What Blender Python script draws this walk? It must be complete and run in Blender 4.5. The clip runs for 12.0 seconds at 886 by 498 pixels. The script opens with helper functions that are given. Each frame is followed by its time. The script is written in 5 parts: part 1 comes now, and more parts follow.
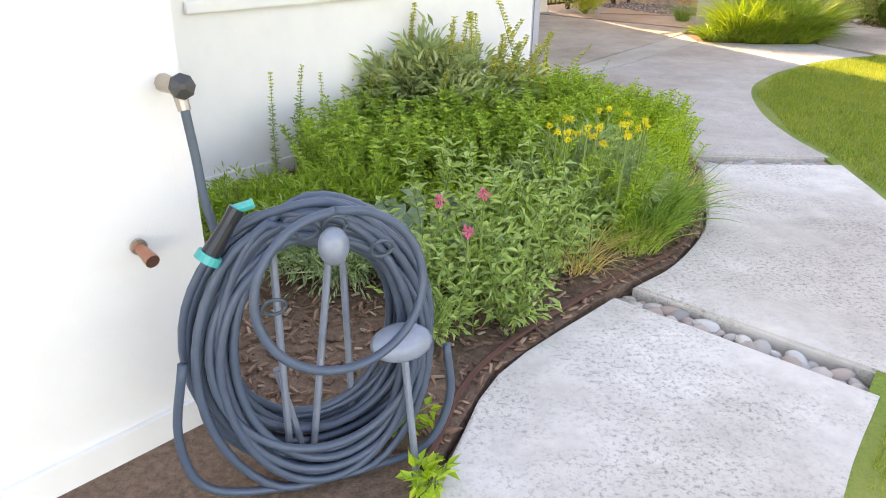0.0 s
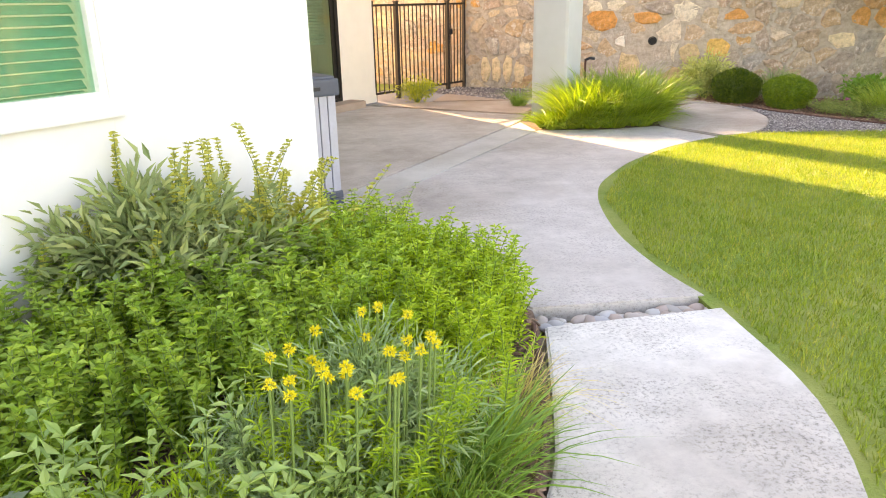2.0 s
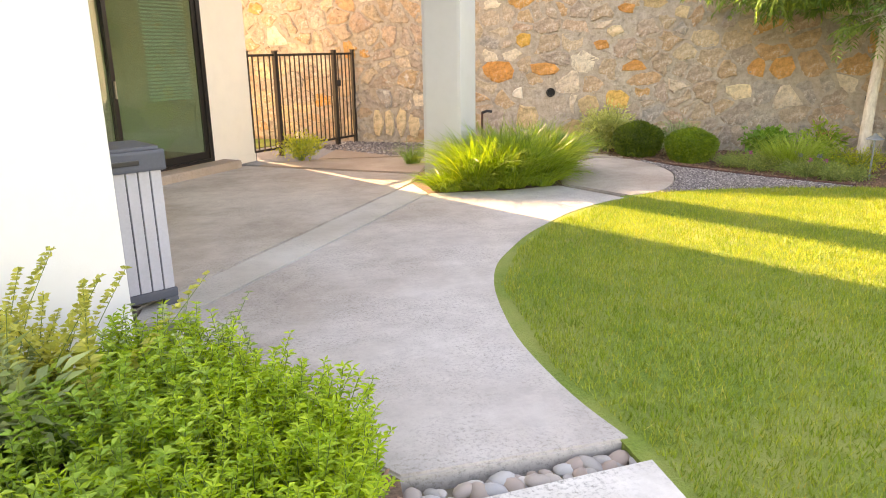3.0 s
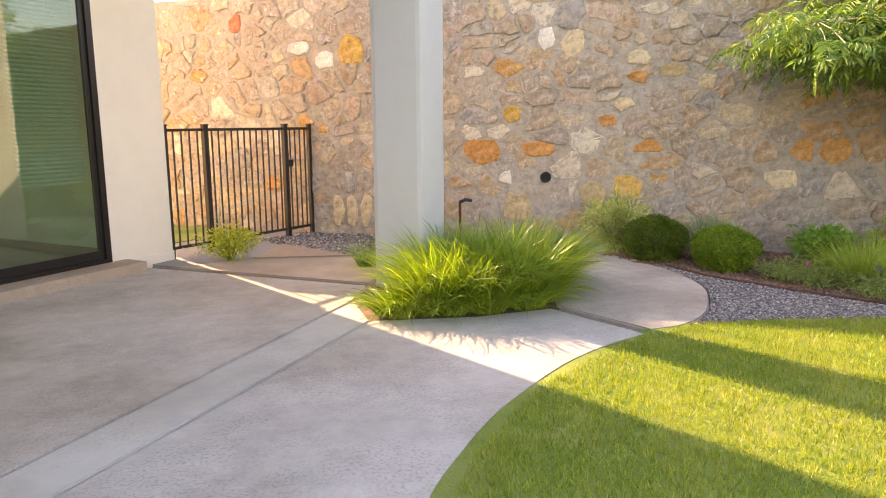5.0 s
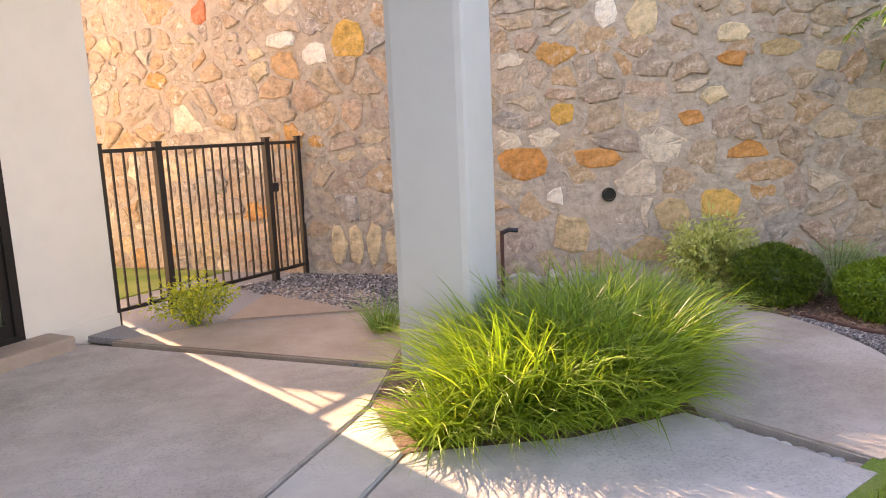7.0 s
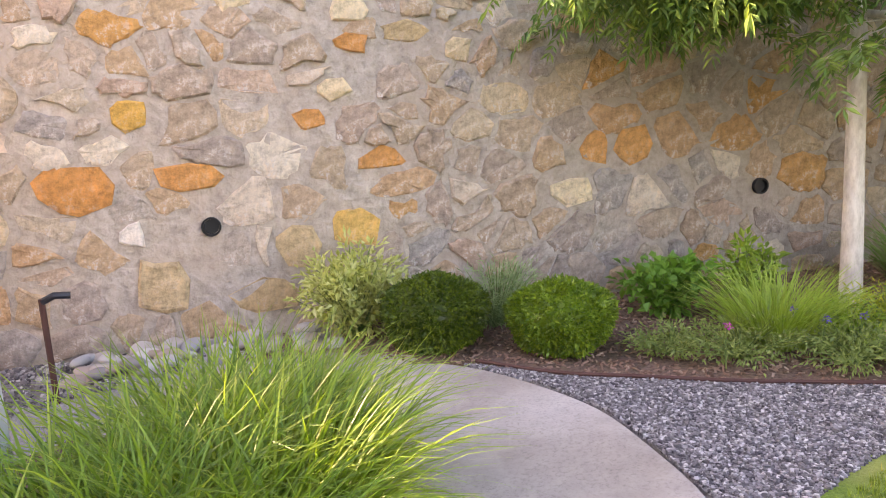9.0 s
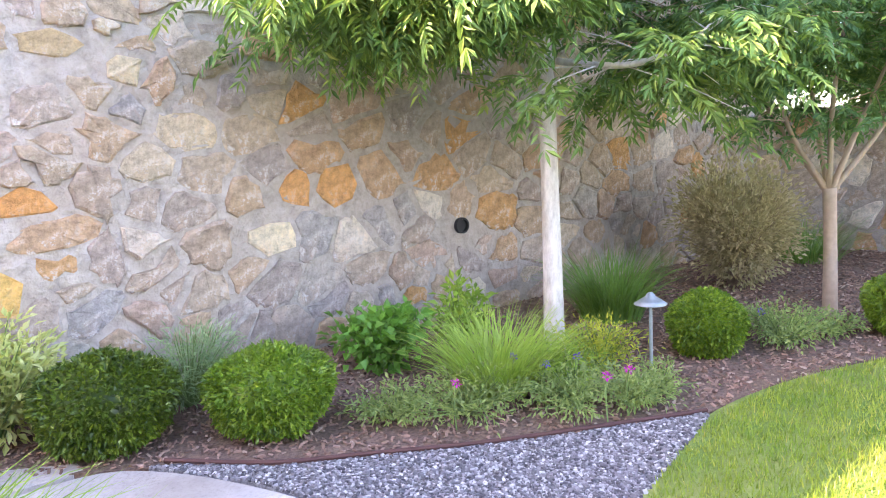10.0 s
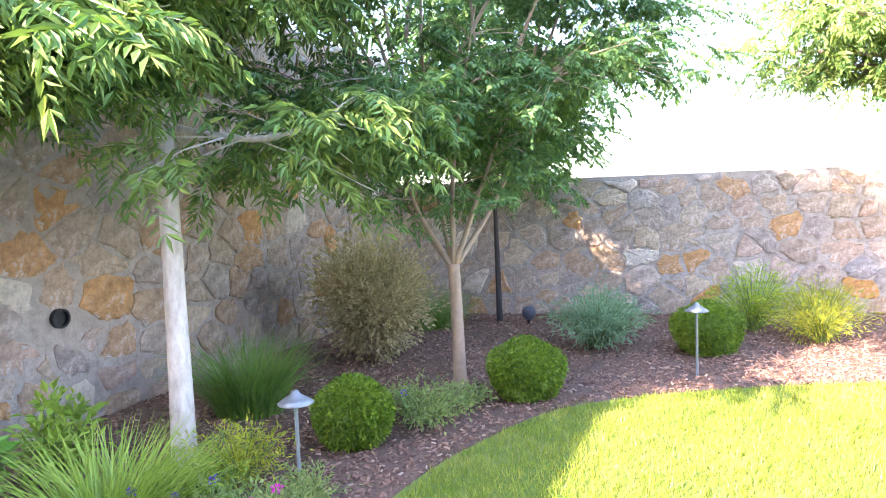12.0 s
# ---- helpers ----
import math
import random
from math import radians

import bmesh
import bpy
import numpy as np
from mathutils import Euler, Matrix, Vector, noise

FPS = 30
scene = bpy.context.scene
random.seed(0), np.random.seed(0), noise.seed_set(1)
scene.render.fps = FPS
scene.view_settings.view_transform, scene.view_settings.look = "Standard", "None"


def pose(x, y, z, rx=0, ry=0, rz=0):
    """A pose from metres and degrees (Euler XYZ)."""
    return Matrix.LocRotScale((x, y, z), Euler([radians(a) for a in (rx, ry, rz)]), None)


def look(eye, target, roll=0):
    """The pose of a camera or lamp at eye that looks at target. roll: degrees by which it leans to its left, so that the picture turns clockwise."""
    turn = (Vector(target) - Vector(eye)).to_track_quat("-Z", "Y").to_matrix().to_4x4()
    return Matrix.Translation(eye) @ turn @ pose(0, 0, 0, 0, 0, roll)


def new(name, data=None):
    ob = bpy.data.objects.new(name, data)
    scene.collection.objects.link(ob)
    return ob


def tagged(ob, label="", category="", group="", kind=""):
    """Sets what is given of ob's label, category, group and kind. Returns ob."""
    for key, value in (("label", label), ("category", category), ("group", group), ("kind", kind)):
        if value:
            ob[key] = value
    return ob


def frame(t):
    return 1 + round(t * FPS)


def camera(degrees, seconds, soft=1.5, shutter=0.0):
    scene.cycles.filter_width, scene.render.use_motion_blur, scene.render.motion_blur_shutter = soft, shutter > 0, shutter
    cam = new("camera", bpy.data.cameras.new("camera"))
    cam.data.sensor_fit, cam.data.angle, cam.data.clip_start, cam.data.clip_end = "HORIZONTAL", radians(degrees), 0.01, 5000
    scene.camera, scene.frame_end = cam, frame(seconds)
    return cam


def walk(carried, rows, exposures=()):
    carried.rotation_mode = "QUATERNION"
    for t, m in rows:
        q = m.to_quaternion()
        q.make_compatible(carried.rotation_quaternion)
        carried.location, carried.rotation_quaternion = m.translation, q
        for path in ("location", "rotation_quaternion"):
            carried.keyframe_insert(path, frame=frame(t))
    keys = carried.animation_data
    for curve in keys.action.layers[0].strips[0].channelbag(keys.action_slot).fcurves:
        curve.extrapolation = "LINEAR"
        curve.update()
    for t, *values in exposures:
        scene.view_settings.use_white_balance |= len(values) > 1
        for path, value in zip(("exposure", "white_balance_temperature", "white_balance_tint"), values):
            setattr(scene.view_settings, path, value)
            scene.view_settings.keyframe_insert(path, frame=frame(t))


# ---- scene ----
cam = camera(63.9, 12.0, 1.0)
PATH = [
    (0, (0.099, -0.377, 1.532), (0.051, 1.434, 0.686), 0.5),
    (0.5, (0.292, 0.046, 1.527), (0.29, 1.882, 0.734), 0.2),
    (1, (0.424, 0.418, 1.512), (0.444, 2.268, 0.753), 0.1),
    (1.5, (0.523, 0.83, 1.555), (0.658, 2.692, 0.837), -0.5),
    (2, (0.754, 1.274, 1.54), (1.053, 3.14, 0.883), -1.1),
    (2.5, (1.014, 1.78, 1.524), (1.457, 3.637, 0.929), -1.1),
    (3, (1.261, 2.288, 1.558), (1.807, 4.134, 1.016), -0.9),
    (3.5, (1.582, 2.773, 1.561), (2.149, 4.628, 1.071), 0.0),
    (5.3, (2.439, 4.706, 1.555), (2.966, 6.606, 1.219), -0.4),
    (5.5, (2.446, 4.925, 1.6), (2.945, 6.833, 1.264), -0.6),
    (6, (2.524, 5.485, 1.573), (2.927, 7.416, 1.244), -0.9),
    (6.5, (2.594, 6.069, 1.561), (2.972, 8.006, 1.239), -1.3),
    (6.7, (2.605, 6.296, 1.566), (3.045, 8.219, 1.242), -1.7),
    (8.3, (3.171, 7.869, 1.392), (4.199, 9.557, 1.088), -4.2),
    (8.5, (3.296, 7.993, 1.384), (4.436, 9.607, 1.074), -4.3),
    (9, (3.635, 8.294, 1.403), (5.088, 9.632, 1.087), -3.8),
    (9.5, (3.868, 8.575, 1.397), (5.586, 9.551, 1.091), -3.3),
    (10, (4.141, 8.688, 1.432), (6.027, 9.296, 1.161), -3.1),
    (10.2, (4.278, 8.689, 1.437), (6.206, 9.157, 1.185), -3.0),
    (10.5, (4.484, 8.717, 1.473), (6.455, 8.983, 1.261), -3.1),
    (11, (4.616, 8.749, 1.513), (6.609, 8.736, 1.356), -3.1),
    (11.5, (4.637, 8.776, 1.536), (6.618, 8.536, 1.4), -2.7),
    (12, (4.635, 8.748, 1.531), (6.589, 8.347, 1.388), -2.2),
]
EXPOSURE = [(0.0, 2.72, 9500, 23), (1.5, 2.98, 9800, 23), (3.5, 2.8, 10700, 25), (5.5, 2.46, 9000, 29), (6.5, 2.4, 8700, 31), (8.5, 2.86, 7800, 30), (9.0, 2.95, 8300, 33), (9.5, 3.27, 7500, 31), (10.0, 3.62, 6600, 31), (10.5, 3.82, 6350, 32), (11.0, 3.68, 6250, 30), (12.0, 3.45, 6150, 29)]
walk(cam, [(t, look(eye, target, roll)) for t, eye, target, roll in PATH], EXPOSURE)

# ---- light ----
SUN_EL, SUN_AZ = radians(25.5), math.atan2(-0.436, 0.9)
world = bpy.data.worlds.new("world")
scene.world = world
world.use_nodes = True
wn = world.node_tree.nodes
sky = wn.new("ShaderNodeTexSky")
sky.sky_type, sky.sun_disc, sky.sun_elevation, sky.sun_rotation = "NISHITA", False, SUN_EL, SUN_AZ
wn["Background"].inputs["Strength"].default_value = 0.15
world.node_tree.links.new(sky.outputs[0], wn["Background"].inputs["Color"])
sun = new("sun", bpy.data.lights.new("sun", "SUN"))
sun.data.energy, sun.data.angle, sun.data.color = 3.3, radians(0.5), (1.0, 0.84, 0.60)
sun.matrix_world = look((-0.436 * 40 * math.cos(SUN_EL), 0.9 * 40 * math.cos(SUN_EL), 40 * math.sin(SUN_EL)), (0, 0, 0))

# ---- materials ----
R = random.Random(7)
NR = np.random.default_rng(11)


class Mat:
    """A small node-building aid round one principled material."""

    def __init__(self, name, rough=0.8, metal=0.0):
        self.m = bpy.data.materials.new(name)
        self.m.use_nodes = True
        self.t = self.m.node_tree
        self.b = self.t.nodes["Principled BSDF"]
        self.b.inputs["Roughness"].default_value = rough
        self.b.inputs["Metallic"].default_value = metal
        self.co = self.n("ShaderNodeTexCoord").outputs["Object"]

    def n(self, kind):
        return self.t.nodes.new(kind)

    def link(self, a, b):
        self.t.links.new(a, b)

    def noise(self, scale, detail=4, rough=0.6, stretch=None):
        n = self.n("ShaderNodeTexNoise")
        n.inputs["Scale"].default_value, n.inputs["Detail"].default_value, n.inputs["Roughness"].default_value = scale, detail, rough
        co = self.co
        if stretch:
            mp = self.n("ShaderNodeMapping")
            mp.inputs["Scale"].default_value = stretch
            self.link(co, mp.inputs["Vector"])
            co = mp.outputs[0]
        self.link(co, n.inputs["Vector"])
        return n.outputs["Fac"]

    def ramp(self, fac, stops):
        r = self.n("ShaderNodeValToRGB")
        e = r.color_ramp.elements
        while len(e) < len(stops):
            e.new(0.5)
        for el, (p, c) in zip(e, stops):
            el.position, el.color = p, (*c, 1)
        self.link(fac, r.inputs["Fac"])
        return r.outputs["Color"]

    def mix(self, fac, a, b, how="MIX"):
        x = self.n("ShaderNodeMix")
        x.data_type, x.blend_type = "RGBA", how
        for k, v in ((0, fac), (6, a), (7, b)):
            if isinstance(v, (int, float)):
                x.inputs[k].default_value = v
            elif isinstance(v, tuple):
                x.inputs[k].default_value = (*v, 1)
            else:
                self.link(v, x.inputs[k])
        return x.outputs[2]

    def bump(self, h, strength, dist=0.01):
        b = self.n("ShaderNodeBump")
        b.inputs["Strength"].default_value, b.inputs["Distance"].default_value = strength, dist
        if self.b.inputs["Normal"].links:
            self.link(self.b.inputs["Normal"].links[0].from_socket, b.inputs["Normal"])
        self.link(h, b.inputs["Height"])
        self.link(b.outputs[0], self.b.inputs["Normal"])
        return self

    def color(self, c):
        if isinstance(c, tuple):
            self.b.inputs["Base Color"].default_value = (*c, 1)
        else:
            self.link(c, self.b.inputs["Base Color"])
        return self

    def random(self):
        """One number per object and per island."""
        a = self.n("ShaderNodeObjectInfo").outputs["Random"]
        g = self.n("ShaderNodeNewGeometry").outputs["Random Per Island"]
        add = self.n("ShaderNodeMath")
        add.operation = "ADD"
        self.link(a, add.inputs[0]), self.link(g, add.inputs[1])
        fr = self.n("ShaderNodeMath")
        fr.operation = "FRACT"
        self.link(add.outputs[0], fr.inputs[0])
        return fr.outputs[0]


def leafy(name, stops, gloss=0.45, through_light=0.35, extra=None):
    m = Mat(name, gloss)
    stops = [(p, (min(0.8, r * 1.5), min(0.8, g * 1.35), b * 1.1)) for p, (r, g, b) in stops]
    c = m.ramp(m.random(), stops)
    c = m.mix(0.35, c, m.ramp(m.noise(2.5), [(0.3, stops[0][1]), (0.7, stops[-1][1])]))
    m.color(c)
    tr = m.n("ShaderNodeBsdfTranslucent")
    m.link(m.mix(1.0, c, (1.0, 1.0, 0.45), "MULTIPLY"), tr.inputs["Color"])
    mx = m.n("ShaderNodeMixShader")
    mx.inputs[0].default_value = through_light
    m.link(m.b.outputs[0], mx.inputs[1]), m.link(tr.outputs[0], mx.inputs[2])
    m.link(mx.outputs[0], m.t.nodes["Material Output"].inputs["Surface"])
    return m.m


def plain(name, c, rough=0.6, metal=0.0, spread=0.12, scale=30, bump=0.1):
    m = Mat(name, rough, metal)
    lo, hi = tuple(x * (1 - spread) for x in c), tuple(min(1, x * (1 + spread)) for x in c)
    col = m.ramp(m.noise(scale), [(0.3, lo), (0.7, hi)])
    col = m.mix(0.5, col, m.ramp(m.noise(scale / 12), [(0.3, lo), (0.7, hi)]))
    m.color(col)
    if bump:
        m.bump(m.noise(scale * 3), bump, 0.003)
    return m.m


def stucco(name, c):
    m = Mat(name, 0.9)
    big = m.ramp(m.noise(0.9), [(0.35, tuple(x * 0.93 for x in c)), (0.65, c)])
    m.color(m.mix(0.3, big, m.ramp(m.noise(6, 6), [(0.35, tuple(x * 0.9 for x in c)), (0.6, c)])))
    return m.bump(m.noise(140, 5), 0.25, 0.003).bump(m.noise(12), 0.12, 0.01).m


def concrete(name, a, b, speck=0.5):
    m = Mat(name, 0.85)
    base = m.ramp(m.noise(1.1, 5, 0.65), [(0.3, a), (0.72, b)])
    base = m.mix(0.45, base, m.ramp(m.noise(7, 6, 0.7), [(0.35, a), (0.65, b)]))
    pits = m.ramp(m.noise(48, 8, 0.8), [(0.38, tuple(x * 0.8 for x in (0.45, 0.44, 0.42))), (0.5, (1, 1, 1))])
    where = m.ramp(m.noise(1.7, 3), [(0.36, (0, 0, 0)), (0.56, (speck, speck, speck))])
    col = m.mix(where, base, m.mix(1.0, base, pits, "MULTIPLY"))
    stain = m.ramp(m.noise(0.55, 3, 0.5), [(0.4, (0.82, 0.78, 0.74)), (0.6, (1, 1, 1))])
    m.color(m.mix(1.0, col, stain, "MULTIPLY"))
    return m.bump(m.noise(160, 4), 0.25, 0.003).bump(m.noise(20, 4), 0.12, 0.006).m


STONE_TONES = [(0.0, (0.42, 0.33, 0.25)), (0.10, (0.50, 0.40, 0.29)), (0.2, (0.40, 0.33, 0.28)), (0.3, (0.50, 0.36, 0.23)),
               (0.38, (0.45, 0.37, 0.30)), (0.47, (0.58, 0.31, 0.10)), (0.51, (0.46, 0.38, 0.32)), (0.62, (0.60, 0.49, 0.34)),
               (0.70, (0.36, 0.34, 0.33)), (0.78, (0.48, 0.35, 0.27)), (0.90, (0.70, 0.64, 0.54)), (0.94, (0.38, 0.32, 0.28))]


def stones_mat(name, tones=STONE_TONES, limed=0.85):
    m = Mat(name, 0.85)
    c = m.ramp(m.random(), tones)
    vein = m.ramp(m.noise(11, 8, 0.75), [(0.3, (0.42, 0.38, 0.35)), (0.5, (1.08, 1.04, 1.0)), (0.66, (1.45, 1.36, 1.27))])
    c = m.mix(0.9, c, m.mix(1.0, c, vein, "MULTIPLY"))
    rust = m.ramp(m.noise(3.2, 4), [(0.55, (0, 0, 0)), (0.75, (0.5, 0.5, 0.5))])
    c = m.mix(rust, c, (0.48, 0.25, 0.10))
    lime = m.ramp(m.noise(13, 8, 0.8), [(0.52, (0, 0, 0)), (0.60, (limed, limed, limed))])
    patch = m.ramp(m.noise(1.2, 3), [(0.42, (0, 0, 0)), (0.58, (1, 1, 1))])
    m.color(m.mix(m.mix(1.0, lime, patch, "MULTIPLY"), c, (0.72, 0.68, 0.64)))
    return m.bump(m.noise(14, 8, 0.7), 1.0, 0.04).bump(m.noise(70, 5), 0.5, 0.006).m


def ground_mat(name, stops, scale, bump, dist, second=None):
    m = Mat(name, 0.95)
    c = m.ramp(m.noise(scale, 6, 0.7), stops)
    if second:
        c = m.mix(m.ramp(m.noise(1.3, 4), [(0.4, (0, 0, 0)), (0.65, (0.6, 0.6, 0.6))]), c, second)
    m.color(c)
    return m.bump(m.noise(scale, 6), bump, dist).m


def glass_mat(name, tint, base=0.06):
    m = Mat(name, 0.02)
    tr = m.n("ShaderNodeBsdfTransparent")
    tr.inputs[0].default_value = (*tint, 1)
    gl = m.n("ShaderNodeBsdfGlossy")
    gl.inputs["Roughness"].default_value = 0.015
    lw = m.n("ShaderNodeLayerWeight")
    pw = m.n("ShaderNodeMath")
    pw.operation, pw.inputs[1].default_value = "POWER", 4.0
    m.link(lw.outputs["Facing"], pw.inputs[0])
    fr = m.n("ShaderNodeMath")
    fr.operation, fr.inputs[1].default_value, fr.inputs[2].default_value = "MULTIPLY_ADD", 0.9, base * 1.4
    m.link(pw.outputs[0], fr.inputs[0])
    mx = m.n("ShaderNodeMixShader")
    m.link(fr.outputs[0], mx.inputs[0]), m.link(tr.outputs[0], mx.inputs[1]), m.link(gl.outputs[0], mx.inputs[2])
    m.link(mx.outputs[0], m.t.nodes["Material Output"].inputs["Surface"])
    return m.m


M_STUCCO = stucco("white_stucco", (0.78, 0.765, 0.745))
M_CREAM = stucco("cream_stucco", (0.78, 0.71, 0.62))
M_COLUMN = stucco("column_stucco", (0.56, 0.57, 0.58))
M_CONC = concrete("path_concrete", (0.48, 0.45, 0.425), (0.76, 0.72, 0.68), 0.9)
M_WALK = concrete("walk_concrete", (0.40, 0.365, 0.345), (0.61, 0.565, 0.535), 0.6)
M_PATIO = concrete("patio_concrete", (0.39, 0.34, 0.305), (0.59, 0.53, 0.485), 0.5)
M_BAND = concrete("light_concrete", (0.47, 0.45, 0.42), (0.60, 0.57, 0.54), 0.4)
M_FLAG = concrete("brown_concrete", (0.38, 0.29, 0.23), (0.50, 0.40, 0.33), 0.4)
M_STONE = stones_mat("wall_stone")
M_ACCENT = {"white": stones_mat("white_quartz", [(0, (0.74, 0.71, 0.66)), (1, (0.84, 0.81, 0.76))], 0.5),
            "cream": stones_mat("cream_stone", [(0, (0.66, 0.54, 0.36)), (1, (0.74, 0.64, 0.46))], 0.4),
            "orange": stones_mat("orange_stone", [(0, (0.60, 0.27, 0.08)), (1, (0.66, 0.36, 0.14))], 0.3),
            "ochre": stones_mat("ochre_stone", [(0, (0.64, 0.38, 0.09)), (1, (0.70, 0.47, 0.17))], 0.3),
            "tan": stones_mat("tan_stone", [(0, (0.50, 0.37, 0.21)), (1, (0.58, 0.45, 0.28))], 0.3),
            "red": stones_mat("red_stone", [(0, (0.58, 0.16, 0.08)), (1, (0.62, 0.22, 0.12))], 0.3)}
M_MORTAR = ground_mat("mortar", [(0.28, (0.25, 0.21, 0.18)), (0.47, (0.44, 0.38, 0.325)), (0.68, (0.60, 0.54, 0.48))], 9, 1.0, 0.05, (0.47, 0.37, 0.29))
M_PEBBLE = Mat("pebble", 0.55)
M_PEBBLE.color(M_PEBBLE.ramp(M_PEBBLE.random(), [(0, (0.22, 0.20, 0.19)), (0.3, (0.42, 0.38, 0.35)), (0.6, (0.34, 0.25, 0.21)), (0.8, (0.55, 0.52, 0.49)), (1, (0.30, 0.30, 0.32))]))
M_PEBBLE = M_PEBBLE.bump(M_PEBBLE.noise(60), 0.15, 0.003).m
M_GRAVEL = Mat("gravel", 0.8)
M_GRAVEL.color(M_GRAVEL.ramp(M_GRAVEL.random(), [(0, (0.07, 0.06, 0.065)), (0.35, (0.17, 0.15, 0.15)), (0.75, (0.28, 0.25, 0.25)), (1, (0.58, 0.54, 0.52))]))
M_GRAVEL = M_GRAVEL.m
M_GRAVELBED = ground_mat("gravel_bed", [(0.3, (0.14, 0.13, 0.13)), (0.7, (0.42, 0.40, 0.40))], 60, 0.8, 0.01)
M_SOIL = ground_mat("mulch_soil", [(0.3, (0.09, 0.055, 0.037)), (0.7, (0.27, 0.165, 0.115))], 45, 0.8, 0.015)
M_CHIP = Mat("bark_chip", 0.9)
M_CHIP.color(M_CHIP.ramp(M_CHIP.random(), [(0, (0.12, 0.065, 0.045)), (0.5, (0.29, 0.165, 0.115)), (0.9, (0.36, 0.22, 0.16)), (1, (0.50, 0.37, 0.28))]))
M_CHIP = M_CHIP.m
M_LAWN = ground_mat("lawn_turf", [(0.3, (0.10, 0.17, 0.02)), (0.7, (0.20, 0.29, 0.04))], 70, 0.7, 0.02, (0.34, 0.33, 0.10))
M_EARTH = ground_mat("dry_earth", [(0.3, (0.20, 0.16, 0.11)), (0.7, (0.34, 0.28, 0.2))], 5, 0.4, 0.02)
M_METAL = plain("bronze_metal", (0.055, 0.045, 0.04), 0.45, 0.6, 0.2, 40, 0.05)
M_FRAME = plain("dark_frame", (0.02, 0.017, 0.016), 0.4, 0.3, 0.2, 40, 0.02)
M_EDGING = plain("rusty_edging", (0.11, 0.05, 0.04), 0.8, 0.3)
M_BLIND = plain("blind_slat", (0.80, 0.84, 0.74), 0.5)
# whitish slats in truth; the green reflection on the glass is put into their colour
M_WBLIND = plain("window_blind", (0.22, 0.42, 0.35), 0.5)
M_WFRAME = plain("white_vinyl", (0.80, 0.80, 0.78), 0.4, bump=0)
M_GLASS = glass_mat("door_glass", (0.50, 0.67, 0.60), 0.06)
# green tint stands in for the garden reflected in the pane
M_WGLASS = glass_mat("window_glass", (0.62, 0.86, 0.76), 0.03)
M_ROOM = plain("room_paint", (0.46, 0.50, 0.42), 0.9)
M_BIN = plain("bin_resin", (0.42, 0.42, 0.46), 0.55, 0, 0.08, 60, 0.15)
M_BINDARK = plain("bin_lid", (0.07, 0.08, 0.105), 0.5, 0, 0.12, 60, 0.15)
M_HOSE = plain("hose_rubber", (0.055, 0.08, 0.122), 0.42, 0, 0.15, 25, 0.08)
M_HOSEDARK = plain("dark_hose", (0.06, 0.085, 0.11), 0.5, 0, 0.15, 30, 0.08)
M_STAND = plain("painted_iron", (0.21, 0.24, 0.30), 0.45, 0.2, 0.15, 40, 0.1)
M_TEAL = plain("teal_plastic", (0.0, 0.33, 0.32), 0.4, bump=0)
M_BLACK = plain("black_plastic", (0.012, 0.014, 0.02), 0.35, bump=0)
M_BRASS = plain("weathered_brass", (0.42, 0.36, 0.30), 0.4, 0.8)
M_COPPER = plain("copper", (0.50, 0.22, 0.15), 0.35, 0.85)
M_LAMPM = plain("weathered_copper", (0.27, 0.30, 0.32), 0.5, 0.5, 0.2)
M_PIPE = plain("drain_black", (0.01, 0.01, 0.011), 0.6, bump=0)
M_BARK = Mat("pale_bark", 0.9)
M_BARK.color(M_BARK.mix(0.6, M_BARK.ramp(M_BARK.noise(5, 6), [(0.3, (0.52, 0.44, 0.36)), (0.6, (0.82, 0.77, 0.70))]), M_BARK.ramp(M_BARK.noise(22, 6, 0.7, (1, 1, 0.35)), [(0.35, (0.34, 0.27, 0.21)), (0.6, (0.70, 0.63, 0.55))])))
M_BARK = M_BARK.bump(M_BARK.noise(30, 6, 0.7, (1, 1, 0.3)), 0.5, 0.01).m
M_TANBARK = plain("tan_bark", (0.40, 0.29, 0.20), 0.85, 0, 0.25, 20, 0.4)
M_DARKBARK = plain("dark_bark", (0.06, 0.05, 0.045), 0.9, 0, 0.25, 20, 0.4)
M_STEM = plain("green_stem", (0.16, 0.24, 0.06), 0.7)
M_DRY = leafy("dry_straw", [(0, (0.42, 0.33, 0.15)), (1, (0.60, 0.50, 0.27))])
M_TURF = leafy("turf_blade", [(0, (0.085, 0.165, 0.018)), (0.55, (0.16, 0.285, 0.03)), (0.85, (0.25, 0.37, 0.045)), (1, (0.40, 0.37, 0.12))])
M_FGRASS = leafy("fountain_grass", [(0, (0.045, 0.12, 0.018)), (0.55, (0.13, 0.28, 0.035)), (0.88, (0.22, 0.38, 0.05)), (1, (0.42, 0.50, 0.12))], 0.4, 0.45)
M_BLUEGRASS = leafy("dark_grass", [(0, (0.07, 0.17, 0.04)), (1, (0.17, 0.32, 0.08))])
M_LGRASS = leafy("light_grass", [(0, (0.16, 0.29, 0.05)), (1, (0.32, 0.46, 0.11))])
M_MINT = leafy("mint_leaf", [(0, (0.09, 0.20, 0.025)), (0.6, (0.19, 0.35, 0.05)), (1, (0.33, 0.46, 0.09))])
M_HERB = leafy("herb_leaf", [(0, (0.14, 0.28, 0.025)), (1, (0.36, 0.50, 0.05))])
M_SAGE = leafy("sage_leaf", [(0, (0.13, 0.21, 0.11)), (0.7, (0.26, 0.35, 0.21)), (1, (0.42, 0.49, 0.32))])
